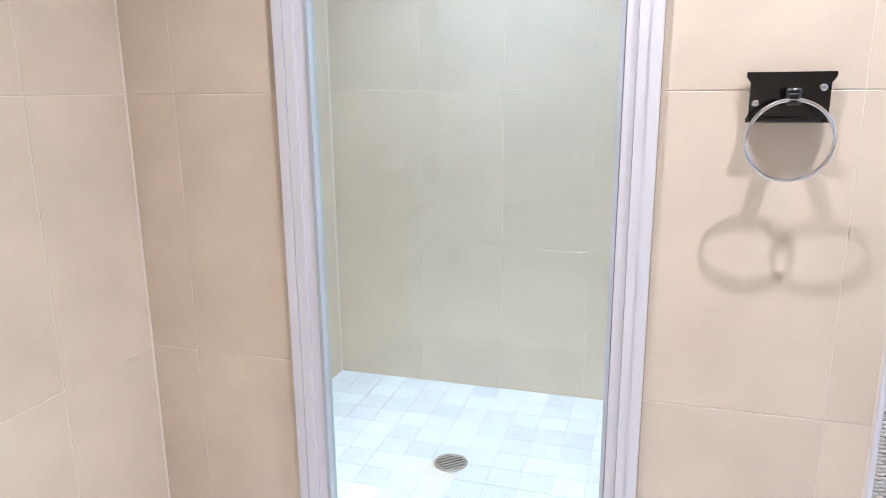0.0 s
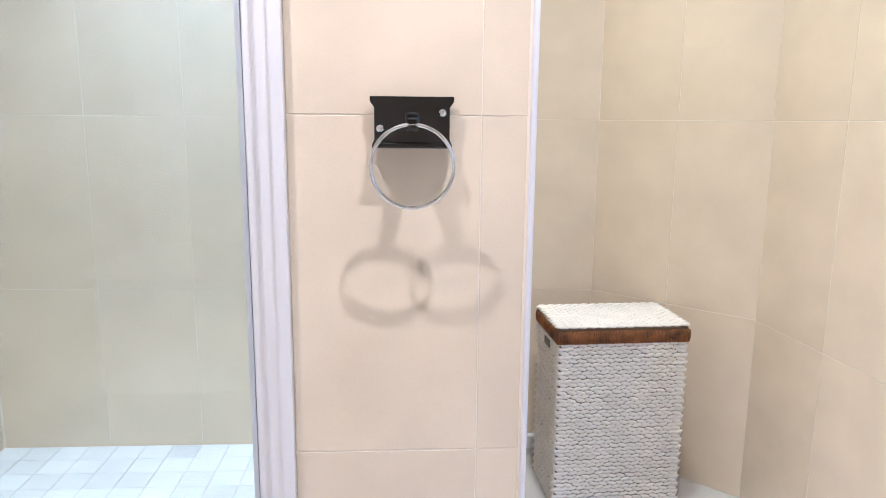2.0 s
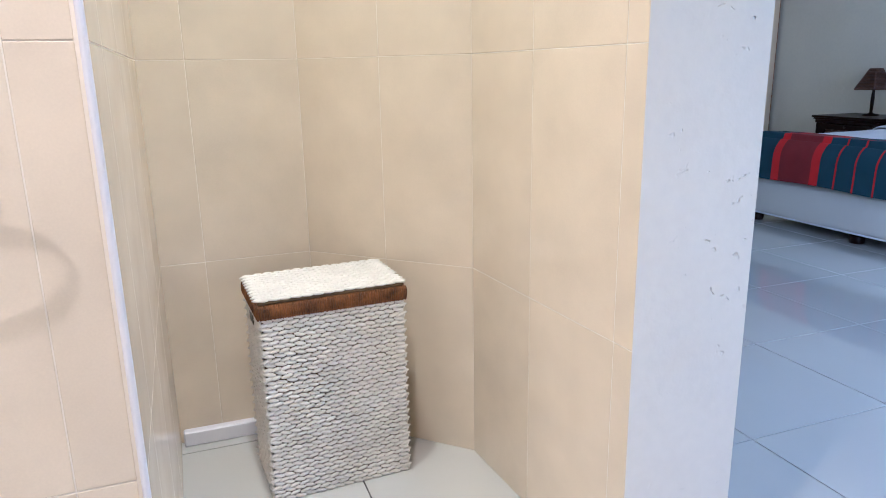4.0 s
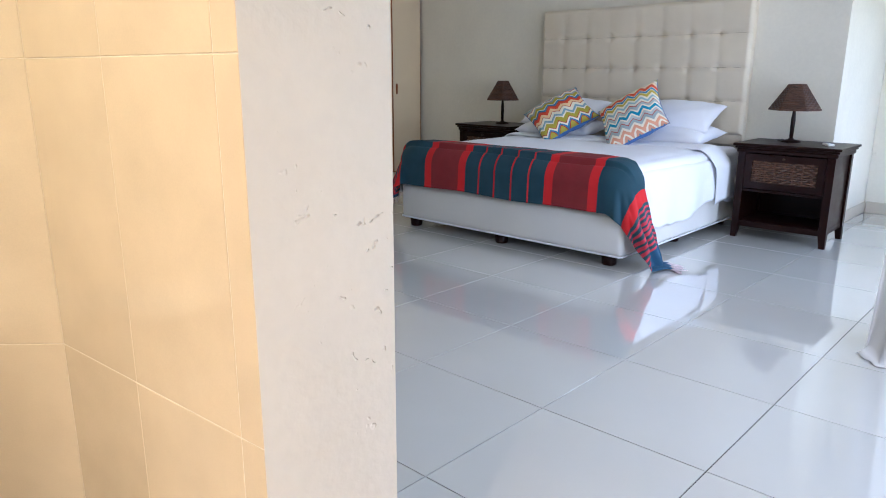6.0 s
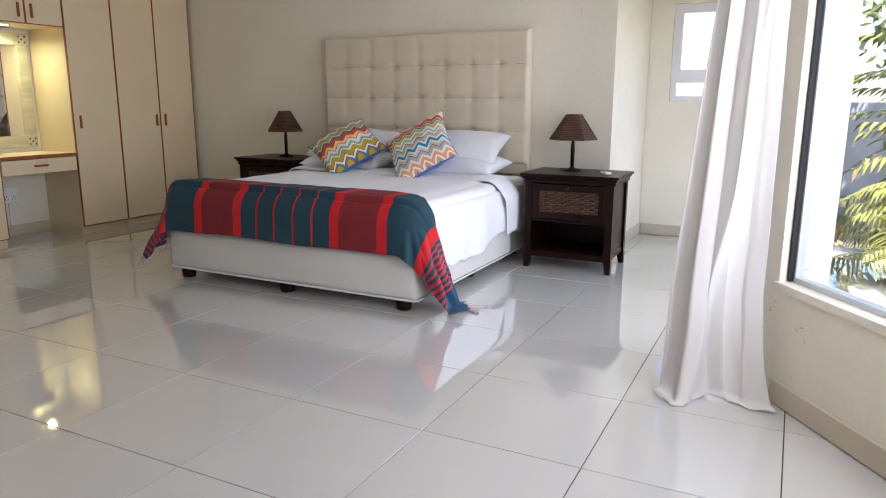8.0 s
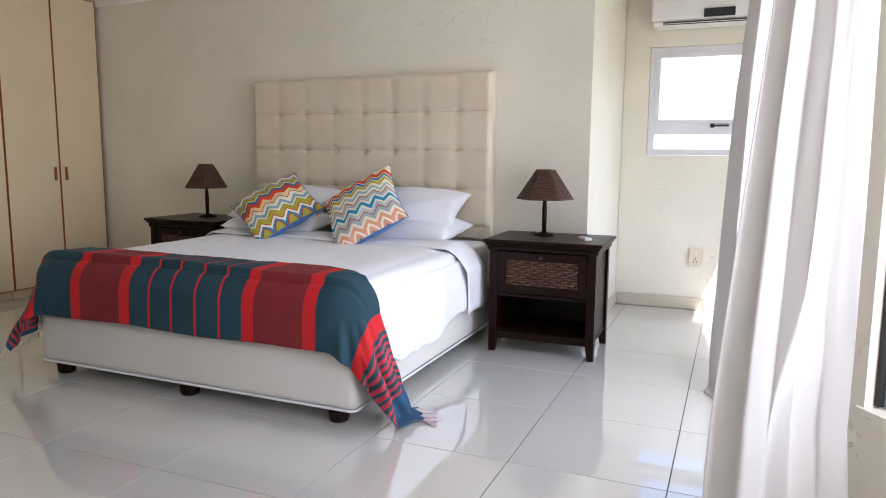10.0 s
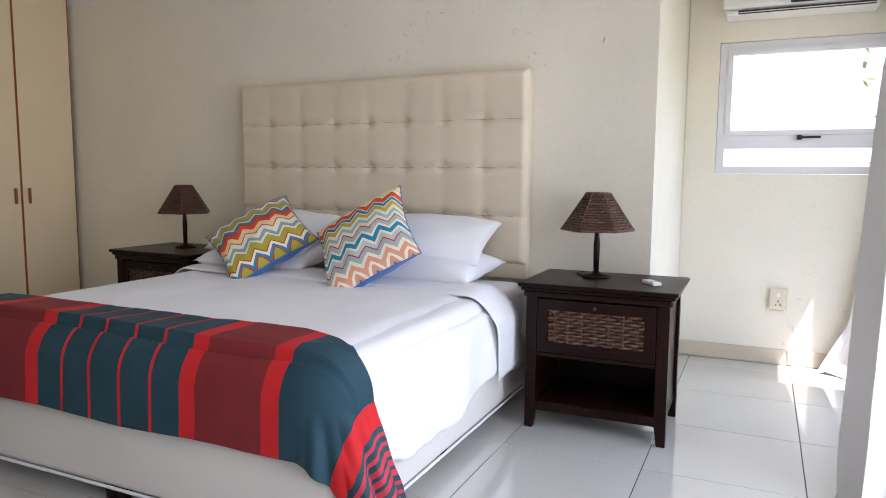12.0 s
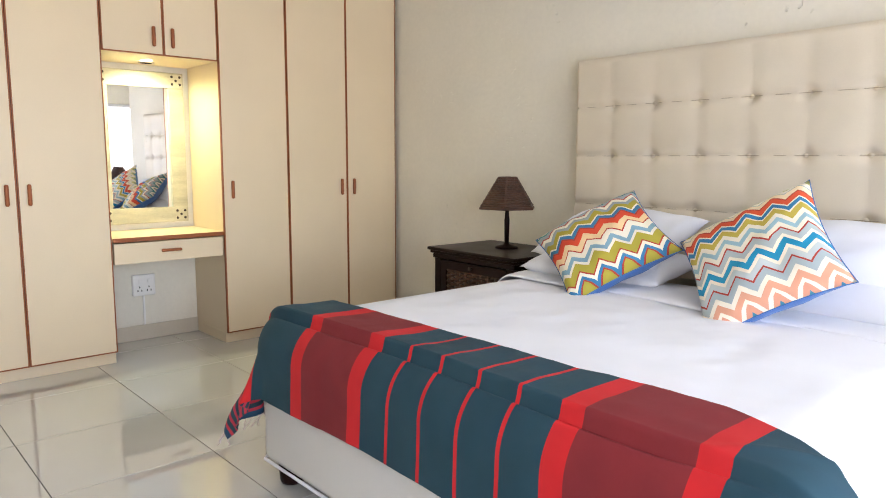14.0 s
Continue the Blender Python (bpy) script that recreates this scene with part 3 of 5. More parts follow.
def cloth(name, bm, material, label, category, thick=0.006):
    ob = tagged(new(name, mesh(name, bm, material, True)), label, category)
    mod = ob.modifiers.new("thickness", "SOLIDIFY")
    mod.thickness, mod.offset = thick, 1.0
    return ob


bed = thing("bed", ((BX0 + BX1) / 2, (BY0 + BY1) / 2, 0), "white king-size bed base and mattress on short legs", "bed")
hx, hy = (BX1 - BX0) / 2, (BY1 - BY0) / 2
part("bed_base", box(-hx, hx, -hy, hy, 0.065, 0.335, 0.035, 4), M_BASE, bed, "white cloth-covered box base", True)
loop = [(x * (hx + 0.002), y * (hy + 0.002), 0.072) for x, y in ((-0.98, -1), (0.98, -1), (1, -0.98), (1, 0.98), (0.98, 1), (-0.98, 1), (-1, 0.98), (-1, -0.98))]
part("piping", tube(loop, 0.006, 6, True), M_SHEET, bed, "white piping along the lower edge")
part("mattress", box(-hx + 0.02, hx - 0.02, -hy + 0.02, hy - 0.005, 0.34, 0.62, 0.06, 4), M_SHEET, bed, "white mattress in a fitted sheet", True)
for x in (-0.86, 0.0, 0.86):
    for y in (-hy + 0.06, 0.02, hy - 0.08):
        part("leg", lathe([(0.042, 0.0), (0.046, 0.01), (0.05, 0.066)], (x, y), 16), M_DARK, bed, "short dark round leg", True)

bm = drape(bmesh.new(), BX0 + 0.01, BX1 - 0.01, BY0 + 0.02, BY1, BZ, BX0 - 0.28, BX1 + 0.30, BY0 + 0.03, 5.68, 180, 130, 0.014, 0.008, soft=0.075, seed=3.3, roll=0.2)
cloth("bed_sheet", bm, M_SHEET, "white cotton top sheet hanging over the bed's sides", "sheet", 0.004)


TX = -3.20


def fold(a, b):
    """The sheet's turned-back end, a broad flap that hangs down both sides."""
    x = BX0 - 0.26 + (BX1 - BX0 + 0.60) * a
    t = math.pi * b
    wr = noise.noise((x * 2.5, b * 3.0, 6.6))
    y = 5.50 + 0.15 * math.cos(t) + 0.012 * math.sin(a * 21) + 0.03 * math.sin(a * 5)
    z = BZ + 0.014 + 0.022 * math.sin(t) ** 0.6 + 0.008 * wr
    past = max(0, x - (BX1 - 0.10), (BX0 + 0.10) - x)
    over = max(0, past - 0.12)
    side_x = 1 if x > TX else -1
    x = min(max(x, BX0 - 0.02), BX1 + 0.02) + side_x * min(over * 0.6, 0.035) + side_x * (0.012 * math.sin(t) + 0.012 * wr) * min(1, over * 10)
    return (x, y + over * (0.25 * (0.5 - b) + 0.2), z - 0.075 * min(1, past / 0.12) ** 2 - over)


cloth("folded_sheet", add_grid(bmesh.new(), fold, 120, 16), M_SHEET, "white sheet edge folded back below the pillows", "sheet", 0.004)

throw = thing("bed_throw", (TX, 4.3, 0), "teal, maroon and red striped woven throw draped over the bed's foot", "throw")
FX0, FX1, FY0, FR, FT = BX0 - 0.045, BX1 + 0.05, BY0 - 0.045, 0.16, BZ + 0.032
U0, U1, V0, V1 = -4.62, -1.64, 3.806, 4.36


def throw_at(a, b):
    """A rectangle of cloth laid over the rounded edges of the bed's foot; the corners hang in folds."""
    u = U0 + (U1 - U0) * a
    tuck = min(1, max(0, (u - (FX1 - 0.35)) / 0.35))
    v = V0 + 0.010 * noise.noise((u * 2.1, 3.1, 8.1)) + (V1 - 0.12 * tuck * tuck * (3 - 2 * tuck) + 0.012 * noise.noise((u * 2.5, 0.4, 1.0)) - V0) * b
    right = u > (FX0 + FX1) / 2
    sx = 1 if right else -1
    s = max(0, u - (FX1 - FR) if right else (FX0 + FR) - u)
    d = max(0, FY0 + FR - v)
    wr = 0.5 * noise.noise((u * 3.0, v * 3.0, 8.1)) + 0.25 * noise.noise((u * 9.0, v * 5.0, 2.2)) + 0.08 * noise.noise((u * 25.0, v * 14.0, 5.0))
    r, quarter = math.hypot(s, d), FR * math.pi / 2
    th = math.atan2(d, s) if r else 0.0
    hang = max(0, r - quarter)
    arc = min(r, quarter) / FR
    both = math.sin(2 * th) if s and d else 0.0
    rho = FR * math.sin(arc) + (0.03 + (0.14 if right else 0.06) * math.cos(th)) * hang
    rho += hang * both * ((0.20 if right else 0.34) + 0.12 * math.sin(th * 11 + 0.6) + 0.05 * math.sin(th * 23))
    if s > d:
        rho += 0.035 * min(1, hang / 0.3) * math.sin(v * 34 + 1.2) * (0.5 + wr)
    rho += 0.012 * wr * min(1, r / 0.15)
    drop = FR * (1 - math.cos(arc)) + 0.99 * hang
    x = min(max(u, FX0 + FR), FX1 - FR) + sx * rho * math.cos(th)
    y = max(v, FY0 + FR) - rho * math.sin(th)
    y += (0.30 if right else 0.10) * max(0, drop - FR) * math.cos(th)
    z = FT - drop + 0.012 * wr * max(0, 1 - r / 0.2)
    # one pressed pleat along the foot
    c = v - (FY0 + 0.075 + 0.02 * noise.noise((u * 1.6, 0.5, 8.1)) + 0.012 * tuck)
    z += (0.026 * (math.exp(-c / 0.045) if c > 0 else math.exp(c / 0.004)) - 0.012 * math.exp(-((c + 0.016) / 0.009) ** 2)) * (1 - tuck * 0.6) * (1 if r < quarter else 0)
    # a slanting pull towards the hanging corner
    pull = (u - FX1 + 0.20) * 0.7 - (v - 4.17)
    z += 0.012 * tuck * math.exp(-(pull / 0.018) ** 2)
    if z < 0.014:
        over = 0.014 - z
        x += sx * over * 0.7
        y += over * 0.3
        z = 0.014 + 0.006 * abs(wr)
    return (x, y, z)


cl = part("cloth", add_grid(bmesh.new(), throw_at, 240, 170, lambda a, b: (U0 + (U1 - U0) * a - TX, V0 + (V1 - V0) * b)), M_THROW, throw, "", True)
cl.matrix_parent_inverse = throw.matrix_world.inverted()
md = cl.modifiers.new("thickness", "SOLIDIFY")
md.thickness, md.offset = 0.004, 1.0
rnd = random.Random(4)
for end, away in ((1.0, 1), (0.0, -1)):
    bm = bmesh.new()
    for k in range(34):
        p = Vector(throw_at(end, 0.02 + 0.96 * k / 33))
        pts, lean = [], rnd.uniform(-0.012, 0.014)
        for j in range(5):
            q = p + Vector((away * 0.018 * j + rnd.uniform(-0.004, 0.004), lean * j + rnd.uniform(-0.004, 0.004), 0))
            q.z = max(0.006, p.z - (0.004 if end else 0.018) * j)
            pts.append(q)
        add_tube(bm, pts, 0.0019, 4)
    fr = part("fringe", bm, M_FRINGE, throw, "pale knotted cotton fringe")
    fr.matrix_parent_inverse = throw.matrix_world.inverted()


# ---- pillows and cushions ----
def pillow_bm(w, h, t, n=26, pinch=0.07, droop=0.0, seed=0.0, two=False):
    bm = bmesh.new()
    layer = bm.loops.layers.uv.verify()
    for sgn in (1, -1):
        vs = []
        for i in range(n + 1):
            row = []
            for j in range(n + 1):
                a, b = 2 * i / n - 1, 2 * j / n - 1
                fill = max(0, (1 - a * a) * (1 - b * b)) ** 0.42
                x = a * w / 2 * (1 - pinch * (1 - b * b) * abs(a) ** 3)
                y = b * h / 2 * (1 - pinch * (1 - a * a) * abs(b) ** 3)
                wr = noise.noise((a * 2.5 + seed, b * 2.5, sgn)) * 0.16 + noise.noise((a * 6 + seed, b * 6, sgn + 3)) * 0.05
                z = sgn * t / 2 * fill * (1 + wr) - droop * (a * a + b * b) * 0.5
                row.append(bm.verts.new((x, y, z)))
            vs.append(row)
        for i in range(n):
            for j in range(n):
                ids = ((i, j), (i + 1, j), (i + 1, j + 1), (i, j + 1))
                f = bm.faces.new([vs[a][b] for a, b in (ids if sgn > 0 else ids[::-1])])
                f.material_index = 1 if two and sgn < 0 else 0
                for lp, (a, b) in zip(f.loops, ids if sgn > 0 else ids[::-1]):
                    lp[layer].uv = (-b / n * h, a / n * w)
    bmesh.ops.remove_doubles(bm, verts=bm.verts, dist=1e-5)
    return bm


for k, (px, py, pz, tilt, yaw, big) in enumerate(((-2.80, 5.70, 0.715, 6, -4, 0.17), (-2.83, 5.77, 0.845, 24, 3, 0.18), (-3.83, 5.72, 0.715, 6, 3, 0.17), (-3.85, 5.79, 0.84, 24, -3, 0.18))):
    ob = tagged(new("pillow", mesh("pillow", pillow_bm(0.74, 0.46, big, seed=k * 3.7, droop=0.015), M_SHEET, True)), "plump white cotton pillow stacked at the headboard", "pillow", "bed pillows")
    ob.matrix_world = pose(px, py, pz, tilt, 0, yaw)


def cushion(mid, up, right, size, material, label):
    e1, e2 = Vector(up).normalized(), Vector(right)
    e2 = (e2 - e1 * e2.dot(e1)).normalized()
    ax, ay = (e2 + e1).normalized(), (e1 - e2).normalized()
    m = Matrix((ax, ay, ax.cross(ay))).transposed().to_4x4()
    ob = thing("cushion", (0, 0, 0), label, "cushion", "patterned cushions")
    ob.matrix_world = Matrix.Translation(mid) @ m
    part("cover", pillow_bm(size, size, 0.20, pinch=0.10, seed=size * 9, two=True), [material, M_BLUE], ob, "", True)
    h = size / 2
    part("piping", tube([(h * a * (1 - 0.1 * (1 - b * b) * abs(a) ** 3), h * b * (1 - 0.1 * (1 - a * a) * abs(b) ** 3), 0) for a, b in [(-1 + k / 6, -1) for k in range(12)] + [(1, -1 + k / 6) for k in range(12)] + [(1 - k / 6, 1) for k in range(12)] + [(-1, 1 - k / 6) for k in range(12)]], 0.0025, 5, True), M_BLUE, ob, "blue piped edge")
    return ob


cushion((-3.717, 5.506, 0.825), (-0.075, 0.578, 0.481), (0.706, -0.033, -0.075), 0.515, M_CHEV[0], "blue, orange and olive zigzag cushion leaning on a pillow")
cushion((-3.018, 5.47, 0.838), (0.13, 0.38, 0.49), (0.796, -0.157, 0.0), 0.53, M_CHEV[1], "pale cushion with turquoise and coral zigzags")

# ---- headboard ----
hbm = Vector(((-4.345 - 2.335) / 2, 0))
head = thing("headboard", (hbm.x, hb_y(hbm.x) - 0.004, 0), "tall cream button-tufted leatherette headboard", "headboard", "", SLOPE)
HW, HZ0, HZ1, NC, NR = 2.0, 0.70, 1.745, 8, 4
cw, ch = HW / NC, (HZ1 - HZ0) / NR


def tuft(a, b):
    x, z = -HW / 2 + HW * a, HZ0 + (HZ1 - HZ0) * b
    fx, fz = (x + HW / 2) / cw, (z - HZ0) / ch
    gx, gz = abs(fx - round(fx)) * cw, abs(fz - round(fz)) * ch
    inner = 0 < round(fx) < NC and 0 < round(fz) < NR
    depth = 0.0
    if 0 < round(fx) < NC:
        depth += 0.0045 * math.exp(-(gx / 0.042) ** 2)
    if 0 < round(fz) < NR:
        depth += 0.0085 * math.exp(-(gz / 0.02) ** 2) + 0.004 * math.exp(-(gz / 0.006) ** 2)
    if inner:
        depth += 0.017 * math.exp(-(math.hypot(gx, gz) / 0.03) ** 2)
    edge = min(x + HW / 2, HW / 2 - x, z - HZ0, HZ1 - z)
    edge_drop = 0.03 * max(0, 1 - edge / 0.03) ** 2
    wr = 0.003 * noise.noise((x * 7, z * 7, 1.0))
    return (x, -0.095 + depth + edge_drop + wr, z)


bm = add_grid(bmesh.new(), tuft, 200, 108)
part("upholstery", bm, M_LEATHER, head, "", True)
part("back_panel", box(-HW / 2 + 0.001, HW / 2 - 0.001, -0.066, 0, 0.62, HZ1 - 0.001, 0.006), M_LEATHER, head)
for i in range(1, NC):
    for j in range(1, NR):
        x, z = -HW / 2 + i * cw, HZ0 + j * ch
        bm = lathe([(0.004, 0.0), (0.012, 0.002), (0.012, 0.005), (0.007, 0.010)], (0, 0), 12)
        bmesh.ops.transform(bm, matrix=Matrix.Translation((x, -0.062, z)) @ Matrix.Rotation(radians(90), 4, "X"), verts=bm.verts)
        part("button", bm, M_LEATHER, head, "", True)
for j in range(1, NR):
    part("seam", tube([(-HW / 2 + 0.02 + (HW - 0.04) * k / 60, -0.0815 + 0.004 * math.sin(k * 1.6), HZ0 + j * ch) for k in range(61)], 0.0014, 4), M_SEAM, head)


# ---- nightstands, lamps ----
def nightstand(at, turn, group="nightstands"):
    ob = thing("nightstand", at, "dark-stained wooden nightstand with a woven drawer front", "nightstand", group, turn)
    w, d = 0.32, 0.235
    bm = box(-0.355, 0.355, -0.268, 0.262, 0.672, 0.692, 0.006)
    part("top", bm, M_DARK, ob)
    bm = box(-0.343, 0.343, -0.256, 0.25, 0.655, 0.672, 0.006)
    add_box(bm, -0.332, 0.332, -0.245, 0.24, 0.625, 0.655, 0.008)
    part("moulding", bm, M_DARK, ob)
    for sx in (-1, 1):
        for sy in (-1, 1):
            bm = bmesh.new()
            x, y = sx * (w - 0.025), sy * (d - 0.025)
            rows = [(0.0, 0.018), (0.09, 0.025), (0.625, 0.025)]
            rings = [[bm.verts.new((x + a * r + sx * (0.025 - r), y + b * r + sy * (0.025 - r), z)) for a, b in ((-1, -1), (1, -1), (1, 1), (-1, 1))] for z, r in rows]
            for r0, r1 in zip(rings, rings[1:]):
                for k in range(4):
                    bm.faces.new((r0[k], r0[(k + 1) % 4], r1[(k + 1) % 4], r1[k]))
            bm.faces.new(rings[0][::-1])
            bm.faces.new(rings[-1])
            part("leg", bm, M_DARK, ob)
    for sx in (-1, 1):
        part("side_panel", box(sx * (w - 0.03), sx * (w - 0.015), -d + 0.05, d - 0.05, 0.12, 0.625), M_DARK, ob)
        part("side_rail", box(sx * (w - 0.012), sx * (w - 0.04), -d + 0.05, d - 0.05, 0.09, 0.13, 0.003), M_DARK, ob)
    part("back_panel", box(-w + 0.05, w - 0.05, d - 0.03, d - 0.015, 0.1, 0.625), M_DARK, ob)
    part("shelf", box(-w + 0.05, w - 0.05, -d + 0.012, d - 0.03, 0.105, 0.128, 0.003), M_DARK, ob)
    part("divider", box(-w + 0.05, w - 0.05, -d + 0.012, d - 0.03, 0.345, 0.365, 0.003), M_DARK, ob)
    part("apron", box(-w + 0.05, w - 0.05, -d + 0.006, -d + 0.02, 0.085, 0.125, 0.003), M_DARK, ob)
    dr = part("drawer", frame_ring(-w + 0.054, w - 0.054, 0.370, 0.618, 0.048, -d - 0.002, -d + 0.018, lambda u, dd, z: (u, dd, z)), M_DARK, ob)
    # black panel: the shade between the woven strips is in its colour
    part("drawer_back", box(-w + 0.10, w - 0.10, -d + 0.014, -d + 0.02, 0.416, 0.572), M_PATCH, dr)
    strips = []
    for r in range(10):
        z = 0.4245 + r * 0.0155
        over = math.pi * (r % 2)
        pts = [(-w + 0.104 + (2 * w - 0.208) * k / 72, -d + 0.0095 + 0.0085 * math.sin(k * math.pi / 6 + over), z + 0.0012 * math.sin(k * 0.9 + r * 2.1)) for k in range(73)]
        strips.append((tube(pts, 0.0074, 6), "strip"))
    for bm, kind_name in strips:
        part(kind_name, bm, M_WICKERB, dr, "", True)
    for k in range(7):
        x = -w + 0.104 + (2 * w - 0.208) * (k + 0.5) / 7
        part("stake", box(x - 0.006, x + 0.006, -d + 0.004, -d + 0.009, 0.416, 0.572, 0.002), M_WICKERB, dr)
    bm = lathe([(0.005, 0), (0.005, 0.01), (0.010, 0.014), (0.011, 0.02), (0.006, 0.025)], (0, 0), 14)
    bmesh.ops.transform(bm, matrix=Matrix.Translation((0, -d - 0.002, 0.596)) @ Matrix.Rotation(radians(90), 4, "X"), verts=bm.verts)
    part("knob", bm, M_RUST, dr, "small brass knob", True)
    return ob


ns = nightstand((-1.855, 5.745, 0), 0.4)
copy_thing(ns, pose(-4.645, 5.835, 0, 0, 0, SLOPE * 0.6))


def shade_loop(z, r, wob, ph):
    """One woven round of a six-sided shade."""
    pts = []
    for sidek in range(6):
        a0, a1 = sidek * math.pi / 3, (sidek + 1) * math.pi / 3
        for k in range(12):
            f = k / 12
            x = r * (math.cos(a0) * (1 - f) + math.cos(a1) * f)
            y = r * (math.sin(a0) * (1 - f) + math.sin(a1) * f)
            g = 1 + wob * math.sin(f * math.pi * 6 + ph) / r
            pts.append((x * g, y * g, z))
    return pts


def table_lamp(at, turn):
    ob = thing("table_lamp", at, "small table lamp with a dark woven wicker shade on a nightstand", "lamp", "table lamps", turn)
    part("base", lathe([(0.066, 0.0), (0.068, 0.006), (0.06, 0.014), (0.022, 0.02), (0.014, 0.03)], (0, 0), 28), M_DARK, ob, "", True)
    part("pole", lathe([(0.013, 0.028), (0.0145, 0.1), (0.0155, 0.16), (0.012, 0.2), (0.009, 0.24), (0.008, 0.38)], (0, 0), 16), M_DARK, ob, "", True)
    bm = bmesh.new()
    lo, hi = shade_loop(0.238, 0.163, 0, 0), shade_loop(0.404, 0.052, 0, 0)
    vl, vh = [bm.verts.new(p) for p in lo], [bm.verts.new(p) for p in hi]
    for k in range(len(vl)):
        bm.faces.new((vl[k], vl[(k + 1) % len(vl)], vh[(k + 1) % len(vl)], vh[k]))
    shade = part("shade", bm, M_WICKER, ob, "brown woven wicker shade")
    rows = 15
    for k in range(rows):
        f = k / (rows - 1)
        r = 0.168 * (1 - f) + 0.056 * f
        part("woven_round", tube(shade_loop(0.238 + 0.166 * f, r, 0.0035, math.pi * (k % 2)), 0.0066, 5, True), M_WICKER, shade, "", True)
    part("rim", tube(shade_loop(0.233, 0.171, 0, 0), 0.006, 6, True), M_WICKER, shade)
    part("top_rim", tube(shade_loop(0.407, 0.056, 0, 0), 0.006, 6, True), M_WICKER, shade)
    for k in range(6):
        a = k * math.pi / 3
        part("rib", tube([(0.17 * math.cos(a), 0.17 * math.sin(a), 0.234), (0.057 * math.cos(a), 0.057 * math.sin(a), 0.407)], 0.005, 6), M_WICKER, shade)
    part("cable", tube([(-0.06, 0.02, 0.006), (-0.09, 0.05, 0.005), (-0.1, 0.1, 0.005), (-0.06, 0.16, 0.005)], 0.003, 6), M_PATCH, ob)
    return ob


lamp = table_lamp((-1.92, 5.81, 0.692), 12)
copy_thing(lamp, pose(-4.64, 5.87, 0.692, 0, 0, 8))

rem = thing("remote_control", (-1.64, 5.70, 0.692), "small white remote control on a nightstand", "remote control", "", 35)
part("case", box(-0.022, 0.022, -0.055, 0.055, 0, 0.016, 0.004), M_PLASTIC, rem)
part("display", box(-0.016, 0.016, 0.012, 0.046, 0.0162, 0.0172, 0.0004), M_GREY, rem)
for k in range(3):
    part("button", box(-0.014 + 0.011 * k, -0.006 + 0.011 * k, -0.03, -0.02, 0.0162, 0.018, 0.0008), M_GREY, rem)

# ---- wardrobes and dressing niche ----
WF, WB = -6.14, -6.628


def wardrobe(y0, y1, z0, z1, doors, label, handles, plinth=True, hz=1.005):
    """A cabinet unit with flush doors (list of edges) and wooden handles at given y."""
    ob = thing("wardrobe", (WF, (y0 + y1) / 2, z0), label, "wardrobe", "fitted wardrobes")
    c = (y0 + y1) / 2
    low = 0.07 if plinth else 0.0
    h = z1 - z0
    part("side_panel", box(WB - WF, -0.02, y0 - c + 0.001, y0 - c + 0.018, low, h), M_CREAM, ob)
    part("side_panel", box(WB - WF, -0.02, y1 - c - 0.018, y1 - c - 0.001, low, h), M_CREAM, ob)
    part("top_panel", box(WB - WF, -0.02, y0 - c + 0.018, y1 - c - 0.018, h - 0.018, h), M_CREAM, ob)
    part("bottom_panel", box(WB - WF, -0.02, y0 - c + 0.018, y1 - c - 0.018, low, low + 0.018), M_CREAM, ob)
    part("back_panel", box(WB - WF, WB - WF + 0.006, y0 - c + 0.018, y1 - c - 0.018, low + 0.018, h - 0.018), M_CREAM, ob)
    if plinth:
        part("plinth", box(WB - WF, -0.035, y0 - c + 0.002, y1 - c - 0.002, 0, 0.068, 0.002), M_CREAM, ob)
    for k, (a, b) in enumerate(zip(doors, doors[1:])):
        dr = part("door", box(-0.018, 0, a - c + 0.008, b - c - 0.008, low + 0.008, h - 0.008, 0.0015), M_CREAM, ob, "cream flush door")
        bm = frame_ring(a - c + 0.0015, b - c - 0.0015, low + 0.001, h - 0.001, 0.0068, -0.018, 0.0008, lambda u, dd, z: (dd, u, z))
        part("edging", bm, M_EDGE, dr, "brown wooden edging")
        y = handles[k] - c
        zc = hz - z0
        part("handle", box(0.0, 0.021, y - 0.0105, y + 0.0105, zc - 0.058, zc + 0.058, 0.0098, 4), M_EDGE, dr, "brown wooden bar handle", True)
    return ob


wardrobe(3.245, 4.16, 0, 2.5, (3.245, 3.705, 4.16), "tall cream two-door wardrobe with brown edging", (3.655, 3.76))
wardrobe(4.162, 4.838, 1.80, 2.5, (4.162, 4.508, 4.838), "cream wall cupboard above a dressing table", (4.45, 4.56), False, 1.905)
wardrobe(4.84, 5.312, 0, 2.5, (4.84, 5.312), "tall narrow cream wardrobe with brown edging", (4.905,))
wardrobe(5.314, 6.235, 0, 2.5, (5.314, 5.79, 6.235), "tall cream two-door wardrobe with brown edging", (5.74, 5.845))

desk = thing("dressing_table", (WF, 4.5, 0), "cream fitted dressing table with one drawer", "dressing table")
part("tabletop", box(WB - WF, 0.0, -0.337, 0.337, 0.715, 0.74, 0.002), M_CREAM, desk)
part("edging", box(0.0005, 0.006, -0.337, 0.337, 0.715, 0.74, 0.002), M_EDGE, desk, "brown wooden edge strip")
dr = part("drawer", box(-0.40, -0.006, -0.33, 0.33, 0.585, 0.707, 0.002), M_CREAM, desk)
part("handle", box(-0.008, 0.014, -0.062, 0.062, 0.641, 0.659, 0.0085, 4), M_EDGE, dr, "brown wooden bar handle", True)

